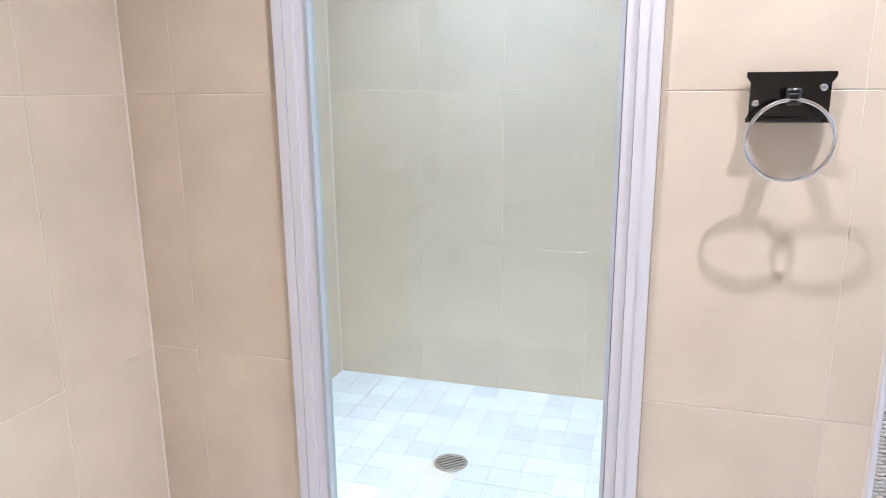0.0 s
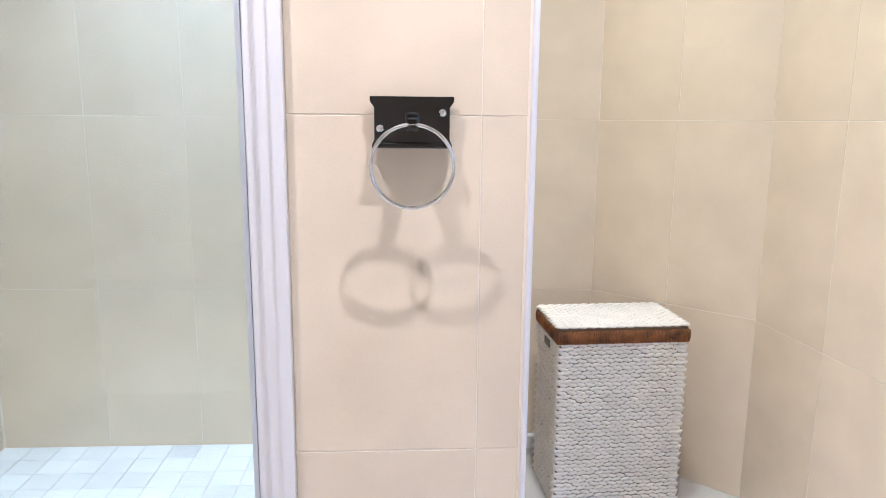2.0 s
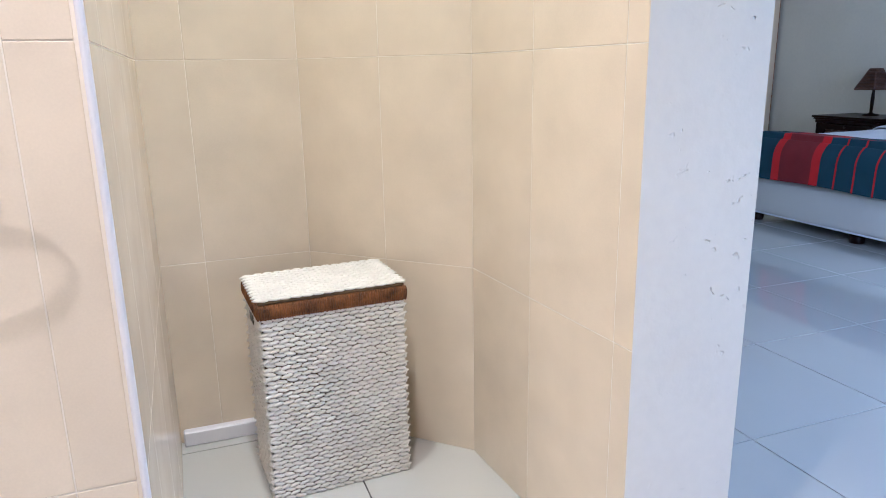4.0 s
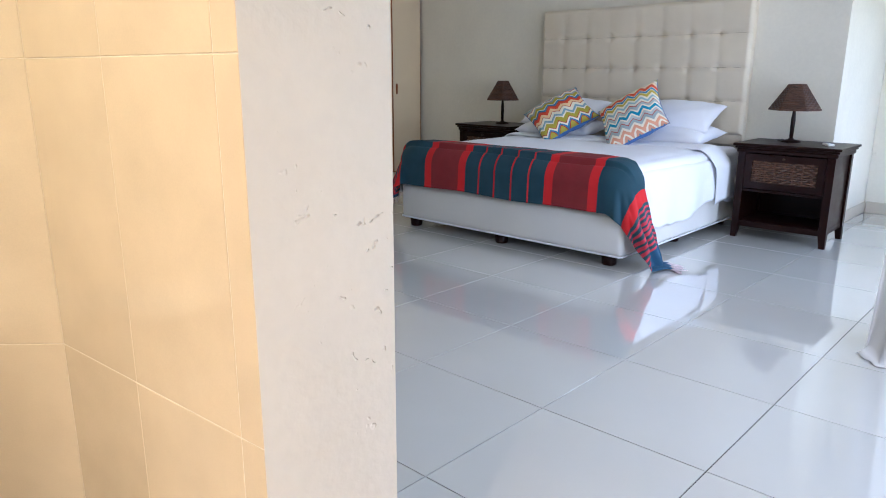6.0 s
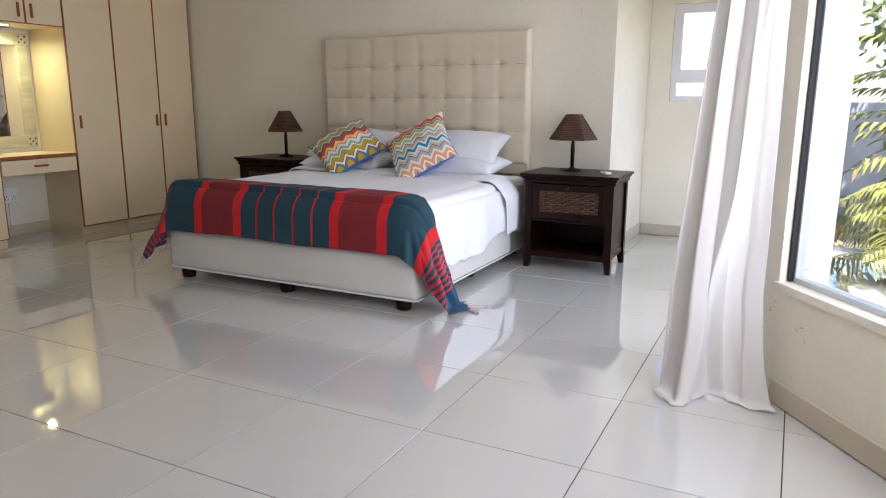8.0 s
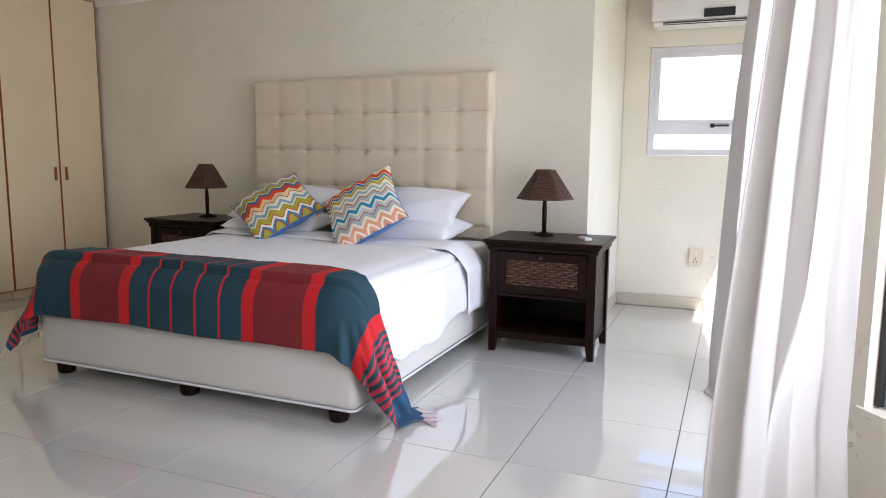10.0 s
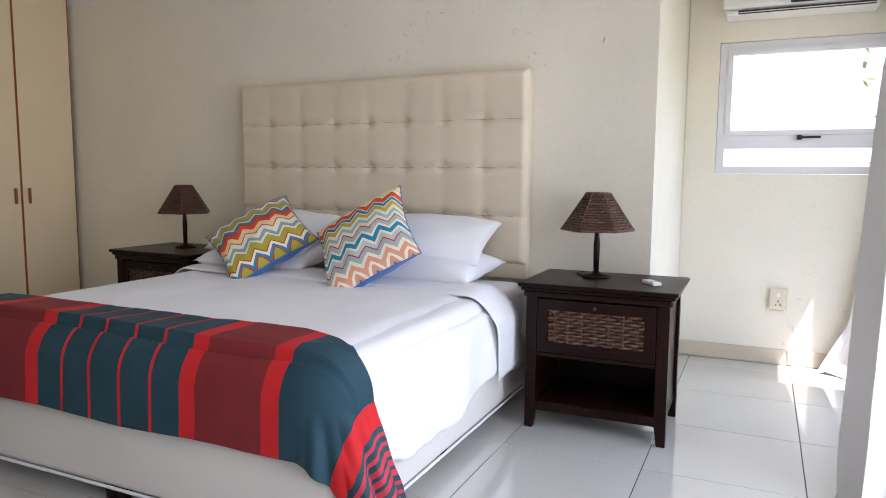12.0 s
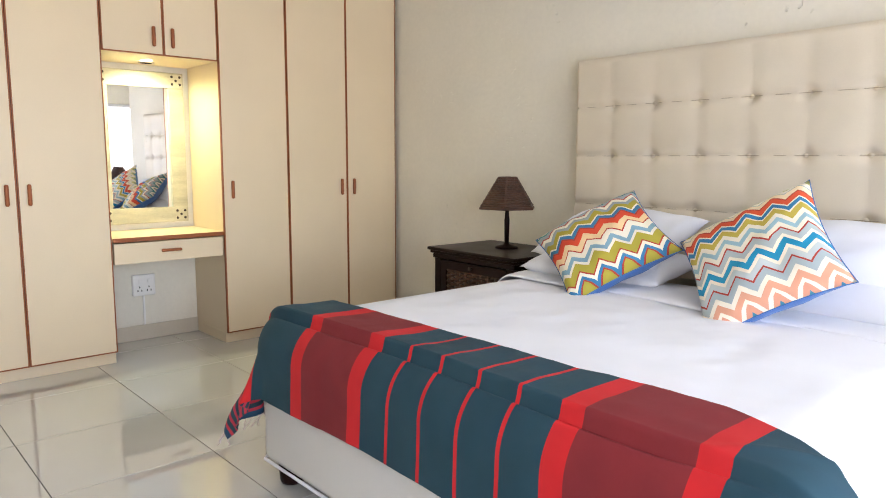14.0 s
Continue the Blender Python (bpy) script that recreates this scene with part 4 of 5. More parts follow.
mir = thing("wall_mirror", (WB + 0.002, 4.505, 0.76), "whitewashed wooden framed mirror on the dressing table", "mirror")
part("glass", box(0.012, 0.016, -0.2, 0.2, 0.12, 0.9), M_MIRROR, mir, "mirror glass")
for a, b, c, d in ((-0.29, 0.29, 0.02, 0.12), (-0.29, 0.29, 0.9, 1.0)):
    part("rail", box(0.0, 0.035, a, b, c, d, 0.004), M_WASHED, mir)
for a, b in ((-0.29, -0.19), (0.19, 0.29)):
    part("stile", box(0.0, 0.033, a, b, 0.12, 0.9, 0.004), M_WASHED, mir)
for y in (-0.24, 0.24):
    for z in (0.07, 0.95):
        pl = part("corner_plate", box(0.0352, 0.038, y - 0.04, y + 0.04, z - 0.038, z + 0.038, 0.001), M_WASHED, mir)
        for a, b in ((-1, -1), (1, 1), (-1, 1), (1, -1), (0, 0)):
            bm = lathe([(0.009, 0.0), (0.006, 0.004)], (0, 0), 8)
            bmesh.ops.transform(bm, matrix=Matrix.Translation((0.0382, y + a * 0.026, z + b * 0.024)) @ Matrix.Rotation(radians(90), 4, "Y"), verts=bm.verts)
            part("rivet", bm, M_RUST, pl)
dl = thing("downlight", (-6.42, 4.5, 1.786), "small recessed lamp glowing above a dressing table", "ceiling light")
part("ring", lathe([(0.045, 0.0), (0.045, 0.006), (0.034, 0.011), (0.034, 0.0)], (0, 0), 24), M_CHROME, dl, "", True)
part("bulb", lathe([(0.03, 0.009), (0.03, 0.012)], (0, 0), 20), M_GLOW, dl, "glowing lamp")


def socket(at, w, turn, label, switches, shell=M_PLASTIC):
    ob = thing("wall_socket", at, label, "socket", "", turn)
    part("plate", box(-w / 2, w / 2, -0.03, 0, -0.07, 0.07, 0.006), shell, ob)
    for k in range(switches):
        x = (k - (switches - 1) / 2) * 0.06
        part("rocker", box(x - 0.009, x + 0.009, -0.034, -0.03, 0.015, 0.04, 0.002), M_PLASTIC, ob)
        # dark blocks on the plate, coloured as the shade inside pin holes
        for dx, dz in ((0, -0.012), (-0.012, -0.035), (0.012, -0.035)):
            part("pin_hole", box(x + dx - 0.003, x + dx + 0.003, -0.0312, -0.0302, dz - 0.006, dz + 0.006), M_PATCH, ob)
    return ob


so = socket((WB + 0.0, 4.48, 0.37), 0.145, 90, "white double wall socket under the dressing table", 2)
part("conduit", box(-0.006, 0.006, -0.012, 0, -0.27, -0.07, 0.002), M_PLASTIC, so)
strip("baseboard_niche", (WB, 4.84), (WB, 4.16), -0.012, 0.002, 0.1, M_SKIRT, "beige tile skirting")
so2 = socket((-1.08, ALC_Y, 0.42), 0.1, 0, "cream wall socket beside a trailing cable", 1, M_LEATHER)
part("cable", tube([(0.02, -0.03, -0.03), (0.05, -0.05, -0.09), (0.06, -0.03, -0.16), (0.11, -0.04, -0.24), (0.15, -0.06, -0.30)], 0.004, 6), M_PLASTIC, so2)

ac = thing("air_conditioner", (-1.06, ALC_Y, 2.14), "white wall-mounted air conditioner above a window", "air conditioner")
part("body", box(-0.42, 0.42, -0.2, 0, 0.035, 0.29, 0.025, 3), M_PLASTIC, ac, "", True)
part("underside", box(-0.4, 0.4, -0.185, -0.01, 0.0, 0.034, 0.008), M_PLASTIC, ac)
part("outlet", box(-0.33, 0.38, -0.1915, -0.186, 0.006, 0.028, 0.001), M_PATCH, ac, "dark air outlet")
part("louvre", box(-0.33, 0.38, -0.2, -0.193, 0.012, 0.016, 0.001), M_PLASTIC, ac)
part("display", box(-0.05, 0.16, -0.212, -0.201, 0.045, 0.105, 0.004), M_PATCH, ac, "black display strip")


# ---- curtains ----
def curtain(name_label, table, yc, depth, folds, seed, top=2.42, lap=None):
    """A gathered curtain: table rows (height, left x, right x); it swings about yc in y. lap: where one broad fold lies over the rest, at the top and at the floor."""
    hs = [r[0] for r in table]
    length = top + 0.045

    def edge(z, k):
        return float(np.interp(z, hs, [r[k] for r in table]))

    def at(a, b):
        run = length * b
        z = max(0.0, top - run) + 0.006
        lying = max(0.0, run - top)
        x0, x1 = edge(z, 1), edge(z, 2)
        low = max(0, 1 - z / 0.35)
        wob = noise.noise((a * 3, z * 0.8, seed))
        fine = noise.noise((a * 7, z * 2.2, seed + 4)) * 0.5 + noise.noise((a * 16, z * 6, seed + 7)) * 0.25
        ph = a * folds * 2 * math.pi + seed + 0.8 * wob
        swing = math.sin(ph + 0.5 * (1 - b)) * (0.55 + 0.45 * math.sin(a * 5 + seed)) * (0.45 if lap else 1.0)
        y = yc + depth * (swing * (1 + 0.5 * low) + 0.35 * wob + 0.16 * fine * (1 + 2 * low))
        if lap:
            ridge = lap[0] + (lap[1] - lap[0]) * b ** 1.3 + 0.02 * wob
            f = a - ridge
            y -= depth * 1.5 * (math.exp(f / 0.35) if f < 0 else math.exp(-f / 0.018))
        x = x0 + (x1 - x0) * (a + 0.02 * math.sin(ph * 2 + 1) + 0.02 * wob)
        # the hem breaks on the floor and lies a little outward
        y -= low ** 3 * 0.025 * (1 + math.sin(a * 7 + seed)) + lying * (0.8 + 0.35 * math.sin(a * 9 + seed))
        x += (a - 0.45) * lying * 1.1 + 0.014 * low ** 2 * math.sin(a * 11 + 2)
        z += 0.03 * low ** 5 * max(0, math.sin(a * 13 + seed + lying * 20)) * (1 - 0.6 * lying / 0.045) + 0.01 * low * max(0, fine)
        return (x, y, z)
    bm = add_grid(bmesh.new(), at, 150, 110)
    ob = cloth("curtain", bm, M_CURTAIN, name_label, "curtain", 0.003)
    ob["group"] = "white curtains"
    return ob


curtain("long white curtain gathered beside the window, puddling on the floor", [(0.0, -0.89, -0.45), (0.19, -0.874, -0.49), (0.45, -0.862, -0.512), (1.05, -0.815, -0.515), (1.58, -0.77, -0.522), (2.45, -0.70, -0.53)], 3.66, 0.045, 2.6, 0.4, lap=(0.84, 0.36))
curtain("long white curtain gathered between two garden doors", [(0.0, -0.90, -0.48), (0.5, -0.88, -0.5), (1.5, -0.85, -0.5), (2.45, -0.78, -0.5)], 5.22, 0.07, 2.2, 2.0)
curtain("long white curtain gathered in the window recess", [(0.0, -0.86, -0.46), (0.3, -0.70, -0.46), (1.0, -0.60, -0.46), (2.45, -0.55, -0.46)], 7.15, 0.035, 2.4, 4.4)

# ---- bathroom things ----
basket = thing("laundry_basket", (-1.957, 0.388, 0), "white woven rope laundry basket with a brown banded lid", "basket", "", 92.9)
# local x runs along the front, y away from the viewer, after the quarter turn
BW, BD, BH = 0.39, 0.25, 0.535
# dark core behind the stitches: shade between the ropes, put into colour
part("liner", box(-BW / 2 + 0.008, BW / 2 - 0.008, -BD / 2 + 0.008, BD / 2 - 0.008, 0.002, BH - 0.01, 0.012), M_GAPSHADE, basket)


def weave_sheet(verts, faces, origin, along, up, out, w, h, pitch, row, rnd, tilt=0.20, reach=0.58):
    """Leaning plump stitches in rows over a flat side."""
    nrow, ncol = max(1, int(h / row)), max(1, int(w / pitch))
    for r in range(nrow):
        for c in range(ncol + r % 2):
            u = (c + (0.0 if r % 2 else 0.5)) * w / ncol
            if ncol == 1:
                u = w / 2
            u = min(max(u, 0.006), w - 0.006)
            v = (r + 0.5) * h / nrow
            lean = tilt if r % 2 else -tilt
            o = origin + along * (u + rnd.uniform(-1, 1) * 0.001) + up * (v + rnd.uniform(-1, 1) * 0.0008) + out * rnd.uniform(0, 0.0012)
            a = (along * math.cos(lean) + up * math.sin(lean)) * pitch * reach
            b = (up * math.cos(lean) - along * math.sin(lean)) * row * 0.51
            base = len(verts)
            for k in (-1, -0.45, 0.45, 1):
                s = 0.35 if abs(k) == 1 else 1.0
                for q0, q1 in ((0, 1), (1, 0), (0, -1), (-1, 0)):
                    verts.append(tuple(o + a * k + b * (q1 * s) + out * (q0 * 0.0048 * s)))
            for k in range(3):
                for q in range(4):
                    i, j = base + k * 4 + q, base + k * 4 + (q + 1) % 4
                    faces.append((i, j, j + 4, i + 4))
            faces.append((base, base + 3, base + 2, base + 1))
            faces.append((base + 12, base + 13, base + 14, base + 15))


def pydata_part(name, verts, faces, material, parent, label=""):
    me = bpy.data.meshes.new(name)
    me.from_pydata(verts, [], faces)
    me.materials.append(material)
    for p in me.polygons:
        p.use_smooth = True
    ob = new(name, me)
    ob.parent = parent
    return tagged(ob, label)


X, Y, Z = Vector((1, 0, 0)), Vector((0, 1, 0)), Vector((0, 0, 1))
rnd = random.Random(2)
vs, fs = [], []
weave_sheet(vs, fs, Vector((-BW / 2, -BD / 2, 0.0)), X, Z, -Y, BW, BH, 0.027, 0.0122, rnd)
weave_sheet(vs, fs, Vector((-BW / 2, BD / 2, 0.0)), X, Z, Y, BW, BH, 0.027, 0.0122, rnd)
weave_sheet(vs, fs, Vector((-BW / 2, -BD / 2, 0.0)), Y, Z, -X, BD, BH, 0.027, 0.0122, rnd)
weave_sheet(vs, fs, Vector((BW / 2, -BD / 2, 0.0)), Y, Z, X, BD, BH, 0.027, 0.0122, rnd)
ob = pydata_part("woven_sides", vs, fs, M_ROPE, basket, "braided white paper rope")
ob["kind"] = "stuff"
# lid plate in the same painted gap shade, under the white weave
lid = part("lid", box(-BW / 2 - 0.004, BW / 2 + 0.004, -BD / 2 - 0.004, BD / 2 + 0.004, 0.572, 0.582, 0.004), M_GAPSHADE, basket, "woven white lid")
vs, fs = [], []
weave_sheet(vs, fs, Vector((-BW / 2 - 0.006, -BD / 2 - 0.006, 0.583)), X, Y, Z, BW + 0.012, BD + 0.012, 0.027, 0.0122, rnd)
ob = pydata_part("lid_weave", vs, fs, M_ROPE, lid)
ob["kind"] = "stuff"
vs, fs = [], []
for o, al, out, w in ((Vector((-BW / 2 - 0.008, -BD / 2 - 0.006, 0.532)), Z, -Y, BW + 0.016), (Vector((-BW / 2 - 0.008, BD / 2 + 0.006, 0.532)), Z, Y, BW + 0.016)):
    weave_sheet(vs, fs, o, Z, X, out, 0.040, w, 0.040, 0.0062, rnd, 0.04, 0.5)
for o, out in ((Vector((-BW / 2 - 0.006, -BD / 2 - 0.008, 0.532)), -X), (Vector((BW / 2 + 0.006, -BD / 2 - 0.008, 0.532)), X)):
    weave_sheet(vs, fs, o, Z, Y, out, 0.040, BD + 0.016, 0.040, 0.0062, rnd, 0.04, 0.5)
bm = box(-BW / 2 - 0.006, BW / 2 + 0.006, -BD / 2 - 0.006, BD / 2 + 0.006, 0.530, 0.573, 0.008)
band = part("band", bm, M_SEAGRASS, basket, "brown seagrass band under the lid")
ob = pydata_part("band_wrap", vs, fs, M_SEAGRASS, band)
ob["kind"] = "stuff"
# no real cut: a dark plate carries the shade of the handle opening
part("handle_hole", box(-BW / 2 - 0.0062, -BW / 2 - 0.004, -0.03, 0.03, 0.49, 0.515, 0.0008), M_PATCH, basket, "dark plate painted as the shade in a handle opening")

# towel ring
TY, TXW = -0.247, -1.048
ring = thing("towel_ring", (TXW, TY, 1.18), "black towel ring holder with a chrome ring on a tiled wall", "towel ring")
bm = bmesh.new()
plan = [(-0.069, 0.038), (-0.069, 0.03), (-0.062, 0.02), (-0.062, -0.032), (-0.066, -0.04), (-0.066, -0.046), (0.066, -0.046), (0.066, -0.04), (0.062, -0.032), (0.062, 0.02), (0.069, 0.03), (0.069, 0.038)]
front, back = [bm.verts.new((0.01, y, z)) for y, z in plan], [bm.verts.new((0.0, y, z)) for y, z in plan]
bm.faces.new(front)
bm.faces.new(back[::-1])
for k in range(len(plan)):
    bm.faces.new((front[k], back[k], back[(k + 1) % len(plan)], front[(k + 1) % len(plan)]))
bmesh.ops.recalc_face_normals(bm, faces=bm.faces)
part("plate", bm, M_GLOSSBLACK, ring, "glossy black notched wall plate")
part("ledge", box(0.0102, 0.022, -0.064, 0.064, -0.045, -0.036, 0.002), M_GLOSSBLACK, ring)
bm = box(0.0102, 0.05, -0.012, 0.012, -0.018, 0.012, 0.005)
add_box(bm, 0.034, 0.055, -0.010, 0.010, -0.016, 0.004, 0.004)
part("post", bm, M_GLOSSBLACK, ring, "black ring post", True)
for y, z in ((-0.052, -0.014), (0.05, 0.012)):
    bm = lathe([(0.007, 0.0), (0.007, 0.002), (0.004, 0.004)], (0, 0), 14)
    bmesh.ops.transform(bm, matrix=Matrix.Translation((0.0102, y, z)) @ Matrix.Rotation(radians(90), 4, "Y"), verts=bm.verts)
    part("screw", bm, M_CHROME, ring, "chrome screw", True)
part("hoop", tube([(0.048 + 0.004 * math.cos(k * math.pi / 24), 0.067 * math.sin(k * math.pi / 24), -0.074 + 0.067 * math.cos(k * math.pi / 24)) for k in range(48)], 0.0033, 10, True), M_CHROME, ring, "thin chrome ring", True)

# rings for the two inferred lamps and for the added fill lamps
for bx, by, _ in BATH_LAMPS_AND_FILL + ((-1.75, -0.95, 0),):
    ob = thing("ceiling_downlight", (bx, by, 2.478), "small recessed ceiling lamp ring, unseen", "ceiling light", "bathroom downlights")
    part("ring", lathe([(0.048, 0.0), (0.05, 0.008), (0.05, 0.021), (0.036, 0.021), (0.036, 0.0)], (0, 0), 24), M_CHROME, ob, "", True)

# shower floor
SHZ = 0.004
dr = thing("floor_drain", (-1.69, -1.035, SHZ), "round metal drain grate in the shower floor", "drain")
part("flange", lathe([(0.056, 0.0), (0.056, 0.004), (0.046, 0.005), (0.046, 0.001)], (0, 0), 28), M_CHROME, dr, "", True)
# flat dark disc: the shade of the drain's depth is put into colour
part("well", lathe([(0.046, 0.0005), (0.046, 0.0012)], (0, 0), 28), M_PATCH, dr)
for k in range(-4, 5):
    h = math.sqrt(max(0.0001, 0.046 ** 2 - (k * 0.0095) ** 2))
    part("bar", box(k * 0.0095 - 0.0025, k * 0.0095 + 0.0025, -h, h, 0.002, 0.0046, 0.0008), M_CHROME, dr)

# ---- outside ----
setting("ground", box(-60, 60, -60, 60, -0.6, -0.21), M_GROUND, "garden soil and dry grass reaching the horizon")
# unseen slab, added to keep direct sun off the window and doors
setting("eave", prism([(-0.28, 3.9), (1.6, 1.3), (2.5, 1.9), (0.9, 4.2), (0.9, 6.15), (-0.28, 6.15)], 2.45, 2.58), M_OUTWALL, "unseen white overhang added outside to block the sun")
setting("terrace", prism([(0.9, 2.2), (1.5, 2.6), (0.25, 4.6), (0.1, 6.0), (-0.18, 6.0), (-0.18, 4.2)], -0.2, -0.03), M_OUTWALL, "pale terrace paving")
setting("garden_wall", prism([(-9, 13), (9, 13), (9, 13.2), (-9, 13.2)], -0.3, 1.2), M_OUTWALL, "low white garden wall")


def blade(bm, root, way, length, width, rise, fall, seg=6):
    side_v = Vector((-way.y, way.x, 0))
    last = None
    for k in range(seg + 1):
        f = k / seg
        p = root + way * length * f + Z * (rise * f - fall * f * f)
        w = width * (math.sin(math.pi * min(1, 0.12 + f * 0.88)) + 0.05) * 0.5
        pair = (bm.verts.new(p - side_v * w), bm.verts.new(p + Z * w * 0.25), bm.verts.new(p + side_v * w))
        if last:
            bm.faces.new((last[0], last[1], pair[1], pair[0]))
            bm.faces.new((last[1], last[2], pair[2], pair[1]))
        last = pair


def palm(at, size, seed, dry):
    r = random.Random(seed)
    ob = thing("garden_palm", at, "bushy %s palm in the garden" % ("dry tan and green" if dry else "bright green"), "plant", "garden palms")
    part("trunk", lathe([(0.09 * size, 0), (0.07 * size, 0.3 * size), (0.05 * size, 0.7 * size)], (0, 0), 10), M_BARK, ob, "", True)
    bm, bd = bmesh.new(), bmesh.new()
    for k in range(26):
        a = r.uniform(0, 2 * math.pi)
        way = Vector((math.cos(a), math.sin(a), 0))
        L, rise = size * r.uniform(0.7, 1.2), size * r.uniform(0.1, 1.1)
        fall = rise * r.uniform(0.5, 1.3)
        root = Vector((0, 0, 0.66 * size))
        target = bd if dry and k % 2 else bm
        for j in range(14):
            f = 0.15 + 0.85 * j / 14
            p = root + way * L * f + Z * (rise * f - fall * f * f)
            for s in (-1, 1):
                w2 = (way * 0.6 + Vector((-way.y, way.x, 0)) * s).normalized()
                blade(target, p, w2, 0.34 * size * (1.1 - f * 0.7), 0.035 * size, 0.05, 0.16, 3)
    part("fronds", bm, M_LEAF, ob, "feathery green fronds")
    if dry:
        part("dry_fronds", bd, M_LEAFDRY, ob, "dry tan fronds")
    else:
        bd.free()
    return ob


PALMS = ((0.35, 6.3, 0.6, False), (0.75, 7.2, 0.8, True), (1.15, 8.2, 1.0, False), (1.6, 9.3, 1.4, True), (2.1, 10.5, 2.0, False), (0.9, 6.9, 0.7, False), (0.8, 5.6, 0.5, False), (1.25, 6.3, 0.7, True),
         (1.5, 7.6, 1.0, False), (1.9, 8.6, 1.3, True), (2.1, 6.6, 0.9, False), (2.4, 9.8, 1.8, False), (1.2, 4.9, 0.5, True), (1.9, 5.4, 0.8, False), (3.0, 7.6, 1.2, True), (3.4, 10.4, 2.2, False), (4.2, 8.8, 2.0, False),
         (2.9, 5.2, 0.9, True), (3.8, 6.2, 1.2, False), (4.9, 6.0, 1.4, False))
for k, (x, y, s, dry) in enumerate(PALMS):
    palm((x, y, -0.22), s, 20 + k, dry)


def tree(at, height, spread, seed):
    r = random.Random(seed)
    ob = thing("garden_tree", at, "broad leafy tree behind the garden", "tree", "garden trees")
    bm = bmesh.new()
    add_tube(bm, [(0, 0, 0), (0.05, 0.02, height * 0.25), (0.1, -0.05, height * 0.55)], 0.14, 8)
    tips = []
    for k in range(9):
        a, e = r.uniform(0, 6.28), r.uniform(0.3, 1.1)
        base = Vector((0.08, 0, height * r.uniform(0.35, 0.55)))
        tip = base + Vector((math.cos(a) * math.cos(e), math.sin(a) * math.cos(e), math.sin(e))) * spread * r.uniform(0.6, 1.0)
        add_tube(bm, [base, base.lerp(tip, 0.5) + Z * 0.15, tip], 0.045, 6)
        tips += [base.lerp(tip, f) for f in (0.5, 0.75, 1.0)]
    part("trunk", bm, M_BARK, ob, "", True)
    vs, fs = [], []
    for tip in tips:
        for k in range(110):
            c = tip + Vector((r.gauss(0, 1), r.gauss(0, 1), r.gauss(0, 0.8))) * spread * 0.19
            d = Vector((r.uniform(-1, 1), r.uniform(-1, 1), r.uniform(-1, 1))).normalized()
            e2 = d.orthogonal().normalized()
            L = r.uniform(0.07, 0.14)
            b0 = len(vs)
            vs += [tuple(c - d * L), tuple(c + e2 * L * 0.4), tuple(c + d * L), tuple(c - e2 * L * 0.4)]
            fs.append((b0, b0 + 1, b0 + 2, b0 + 3))
    pydata_part("crown", vs, fs, M_LEAFDARK, ob, "crown of small green leaves")


for k, (x, y, h, s) in enumerate(((4.4, 13.2, 6, 2.2), (6.8, 11.5, 6.5, 2.4), (3.0, 16.5, 6, 2.0), (1.5, 9.6, 3.6, 1.5), (2.6, 11.0, 4.2, 1.6), (2.9, 8.9, 3.4, 1.5), (4.4, 9.6, 4.2, 1.8), (2.0, 12.2, 5.0, 2.0))):
    tree((x, y, -0.22), h, s, 60 + k)

# ---- tiles: one mesh for alike pieces ----
def tile_mesh(name, w, h, t, material, inset=0.0008):
    bm = bmesh.new()
    lo = [bm.verts.new((x, y, 0)) for x, y in ((0, 0), (w, 0), (w, h), (0, h))]
    mid = [bm.verts.new((x, y, t - inset)) for x, y in ((0, 0), (w, 0), (w, h), (0, h))]
    hi = [bm.verts.new((x, y, t)) for x, y in ((inset, inset), (w - inset, inset), (w - inset, h - inset), (inset, h - inset))]
    for a, b in ((lo, mid), (mid, hi)):
        for k in range(4):
            bm.faces.new((a[k], a[(k + 1) % 4], b[(k + 1) % 4], b[k]))
    bm.faces.new(hi)
    return mesh(name, bm, material)


MADE = {}


def tile(name, m, w, h, t, material, parent):
    key = (name, round(w, 3), round(h, 3), material.name)
    if key not in MADE:
        MADE[key] = tile_mesh(name, w, h, t, material)
    ob = new(name, MADE[key])
    ob.matrix_world = m
    ob.parent = parent
    return ob


def wall_tiles(parent, p0, p1, z1, first, holes=(), w=0.33, rows=(0.0, 0.59, 1.188, 1.786, 2.384, 2.5), proud=0.0009, joints=None):
    """Tiles on the side to the right of the way p0 to p1; first: where the first joint lies; holes: (u0, u1, z0, z1)."""
    a, b = Vector(p0), Vector(p1)
    d = (b - a).normalized()
    nrm = Vector((d.y, -d.x))
    length = (b - a).length
    cuts = [0.0]
    u = first
    while u < length - 0.01:
        if u > 0.01:
            cuts.append(u)
        u += w
    if joints is not None:
        cuts = [0.0, *joints]
    cuts.append(length)
    for h in holes:
        cuts += [h[0], h[1]]
    cuts = sorted(cuts)
    basis = Matrix(((d.x, 0, nrm.x), (d.y, 0, nrm.y), (0, 1, 0))).to_4x4()
    for u0, u1 in zip(cuts, cuts[1:]):
        if u1 - u0 < 0.008:
            continue
        for z0, zz in zip(rows, rows[1:]):
            for h in holes:
                if u0 >= h[0] - 1e-4 and u1 <= h[1] + 1e-4 and z0 < h[3] and zz > h[2]:
                    if zz > h[3]:
                        z0 = max(z0, h[3])
                    else:
                        z0 = zz
            zz = min(zz, z1)
            if zz - z0 < 0.01:
                continue
            g = 0.0010
            m = Matrix.Translation((a.x + d.x * (u0 + g), a.y + d.y * (u0 + g), z0 + g)) @ basis
            tile("wall_tile", m, u1 - u0 - 2 * g, zz - z0 - 2 * g, proud, M_BTILE, parent)


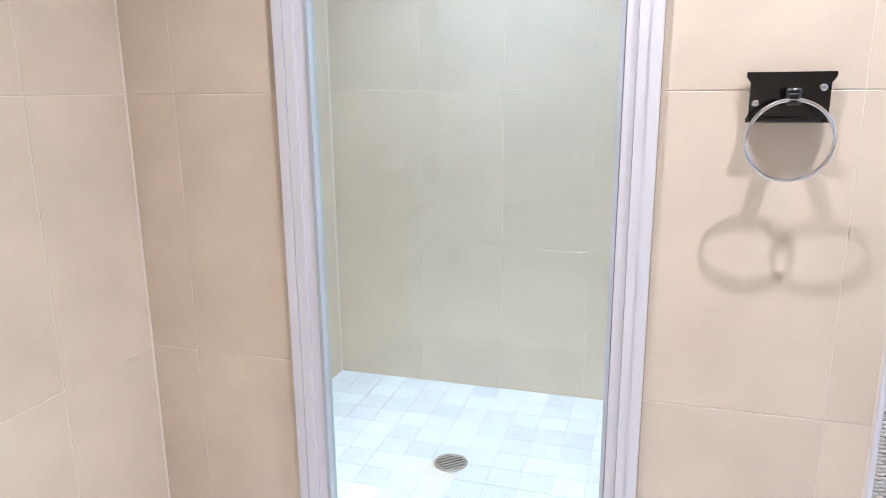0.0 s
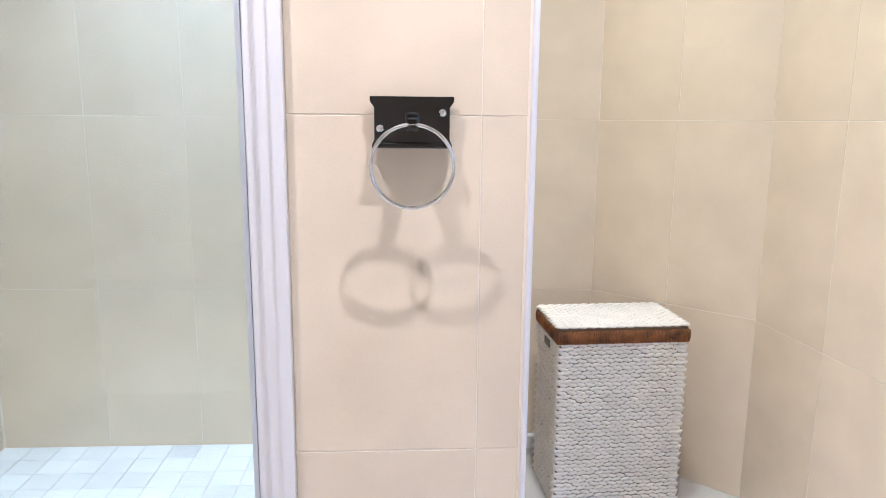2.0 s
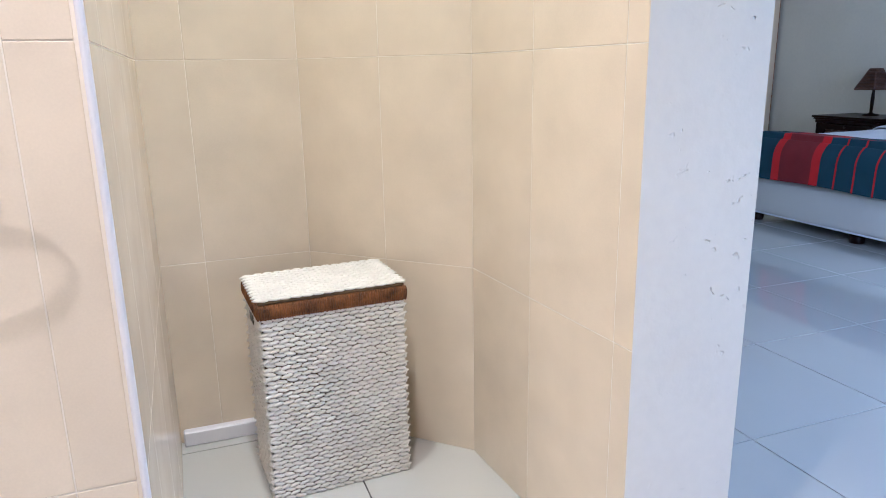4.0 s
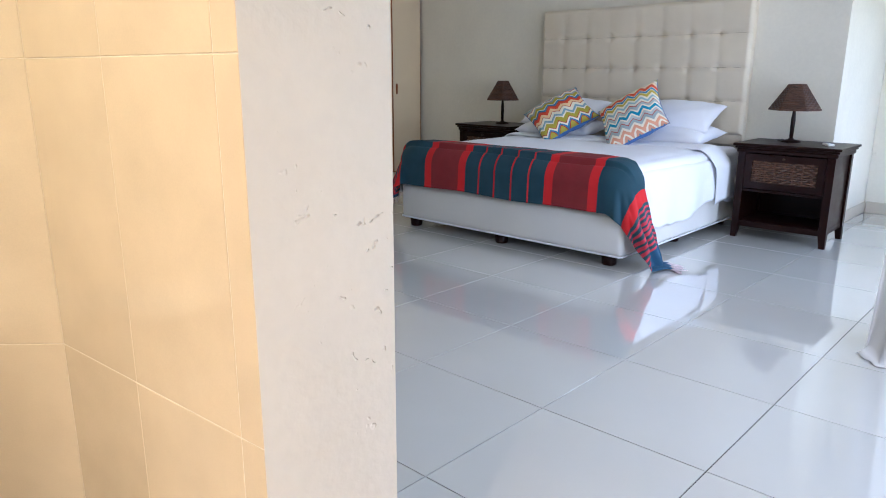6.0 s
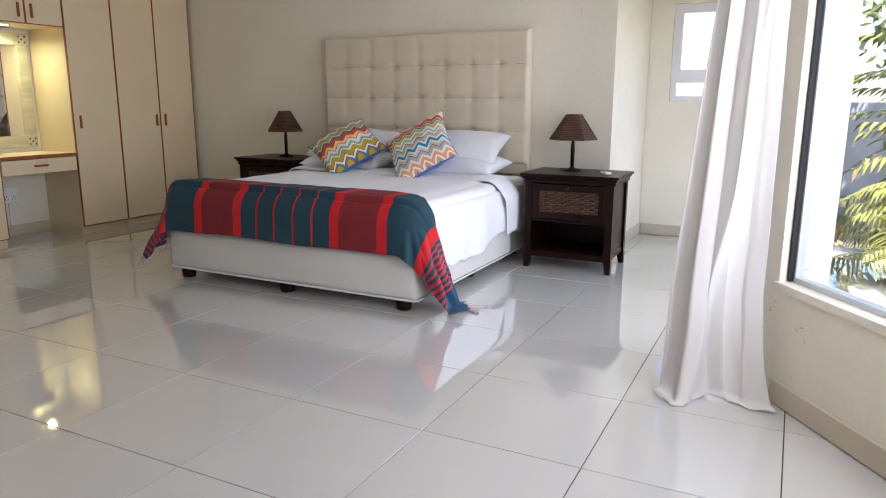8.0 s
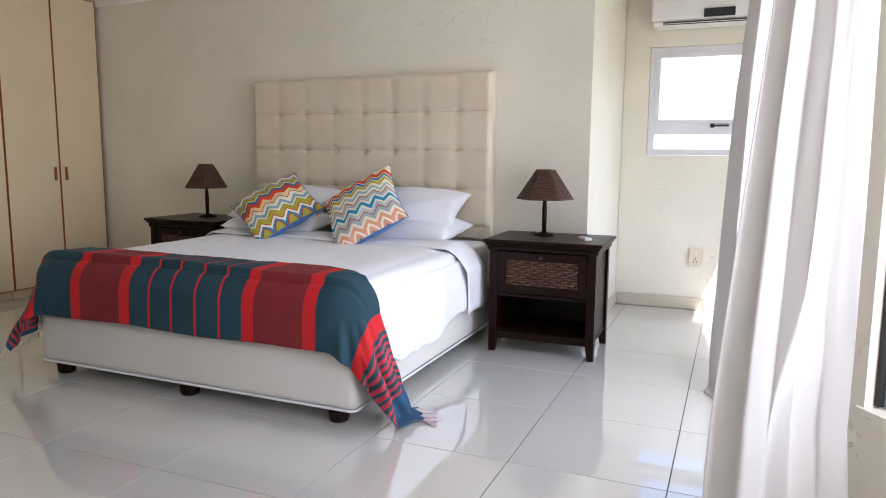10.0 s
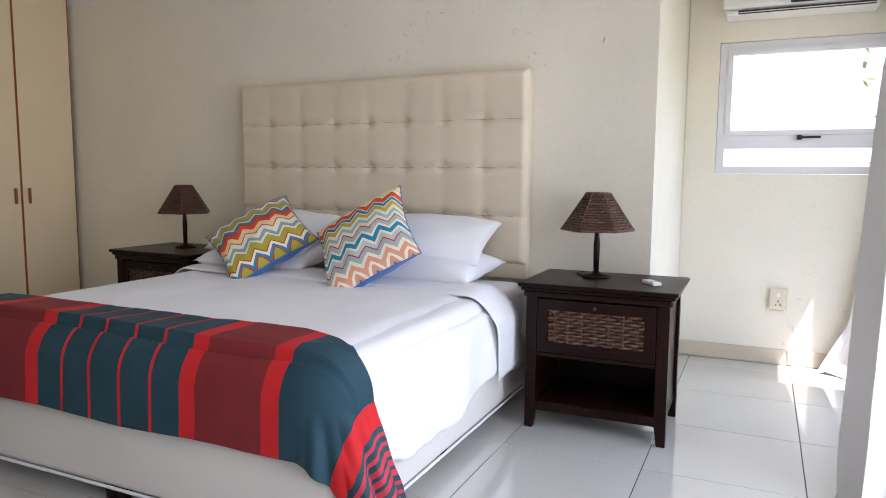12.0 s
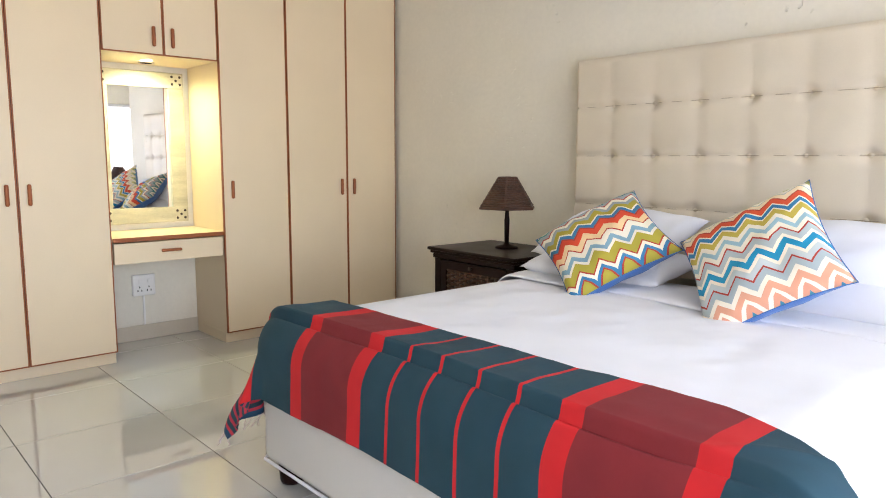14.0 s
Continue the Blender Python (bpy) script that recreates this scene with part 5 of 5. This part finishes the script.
obs = bpy.data.objects
wall_tiles(obs["wall_shower_front"], (-1.055, -1.606), (-1.055, -0.052), BCEIL, 0, [(0.39, 1.15, 0.0, 2.07)], joints=[0.126, 1.476])
wall_tiles(obs["wall_shower_side"], (-1.055, -0.04), (-2.265, -0.04), BCEIL, 0.2)
wall_tiles(obs["wall_shower_side"], (-2.306, -0.16), (-1.17, -0.16), BCEIL, 0.2)
wall_tiles(obs["wall_south"], (1.35, -1.606), (-1.049, -1.606), BCEIL, 0.15)
wall_tiles(obs["wall_south"], (-1.17, -1.706), (-2.300, -1.706), BCEIL, 0.2)
wall_tiles(obs["wall_shower_back"], (-2.306, -1.70), (-2.306, -0.166), BCEIL, 0.37)
wall_tiles(obs["wall_nook"], NOOK[0], NOOK[1], BCEIL, 0.25)
wall_tiles(obs["wall_nook"], NOOK[1], NOOK[2], BCEIL, 0.28)
wall_tiles(obs["wall_doorway"], NOOK[2], NOOK[3], BCEIL, 0.31)

# floor tiles, clipped at the plan's outer limits
OX, OY, S, G = -1.59, 2.85, 0.6, 0.002
for i in range(-9, 6):
    for j in range(-8, 8):
        x0, x1 = max(OX + i * S, -6.95), min(OX + (i + 1) * S, 1.4)
        y0, y1 = max(OY + j * S, -1.6), min(OY + (j + 1) * S, 7.4)
        if x1 - x0 < 0.05 or y1 - y0 < 0.05 or (x1 < -2.4 and y1 < 0.9) or (x0 > -0.15 and y0 > 3.3) or (x1 < -6.66) or (x0 < -1.1 and y1 < -0.1):
            continue
        if x0 < -1.1 and y0 < -0.1:
            y0 = -0.1
        tile("floor_tile", Matrix.Translation((x0 + G, y0 + G, -0.004)), x1 - x0 - 2 * G, y1 - y0 - 2 * G, 0.004, M_TILE, floor)
# shower floor mosaic
bed_sh = setting("floor_shower", prism([(-2.306, -1.706), (-1.06, -1.706), (-1.06, -0.16), (-2.306, -0.16)], -0.02, 0.001), M_BGROUT, "white stone mosaic shower floor")
k = 0
for i in range(13):
    for j in range(16):
        x0, y0 = -2.3 + i * 0.1, -1.7 + j * 0.1
        x1, y1 = min(x0 + 0.1, -1.065), min(y0 + 0.1, -0.165)
        if x1 - x0 < 0.02 or y1 - y0 < 0.02 or math.hypot((x0 + x1) / 2 + 1.69, (y0 + y1) / 2 + 1.035) < 0.05:
            continue
        tile("mosaic_tile", Matrix.Translation((x0 + 0.001, y0 + 0.001, 0.001)), x1 - x0 - 0.002, y1 - y0 - 0.002, 0.003, M_MOSAIC, bed_sh)
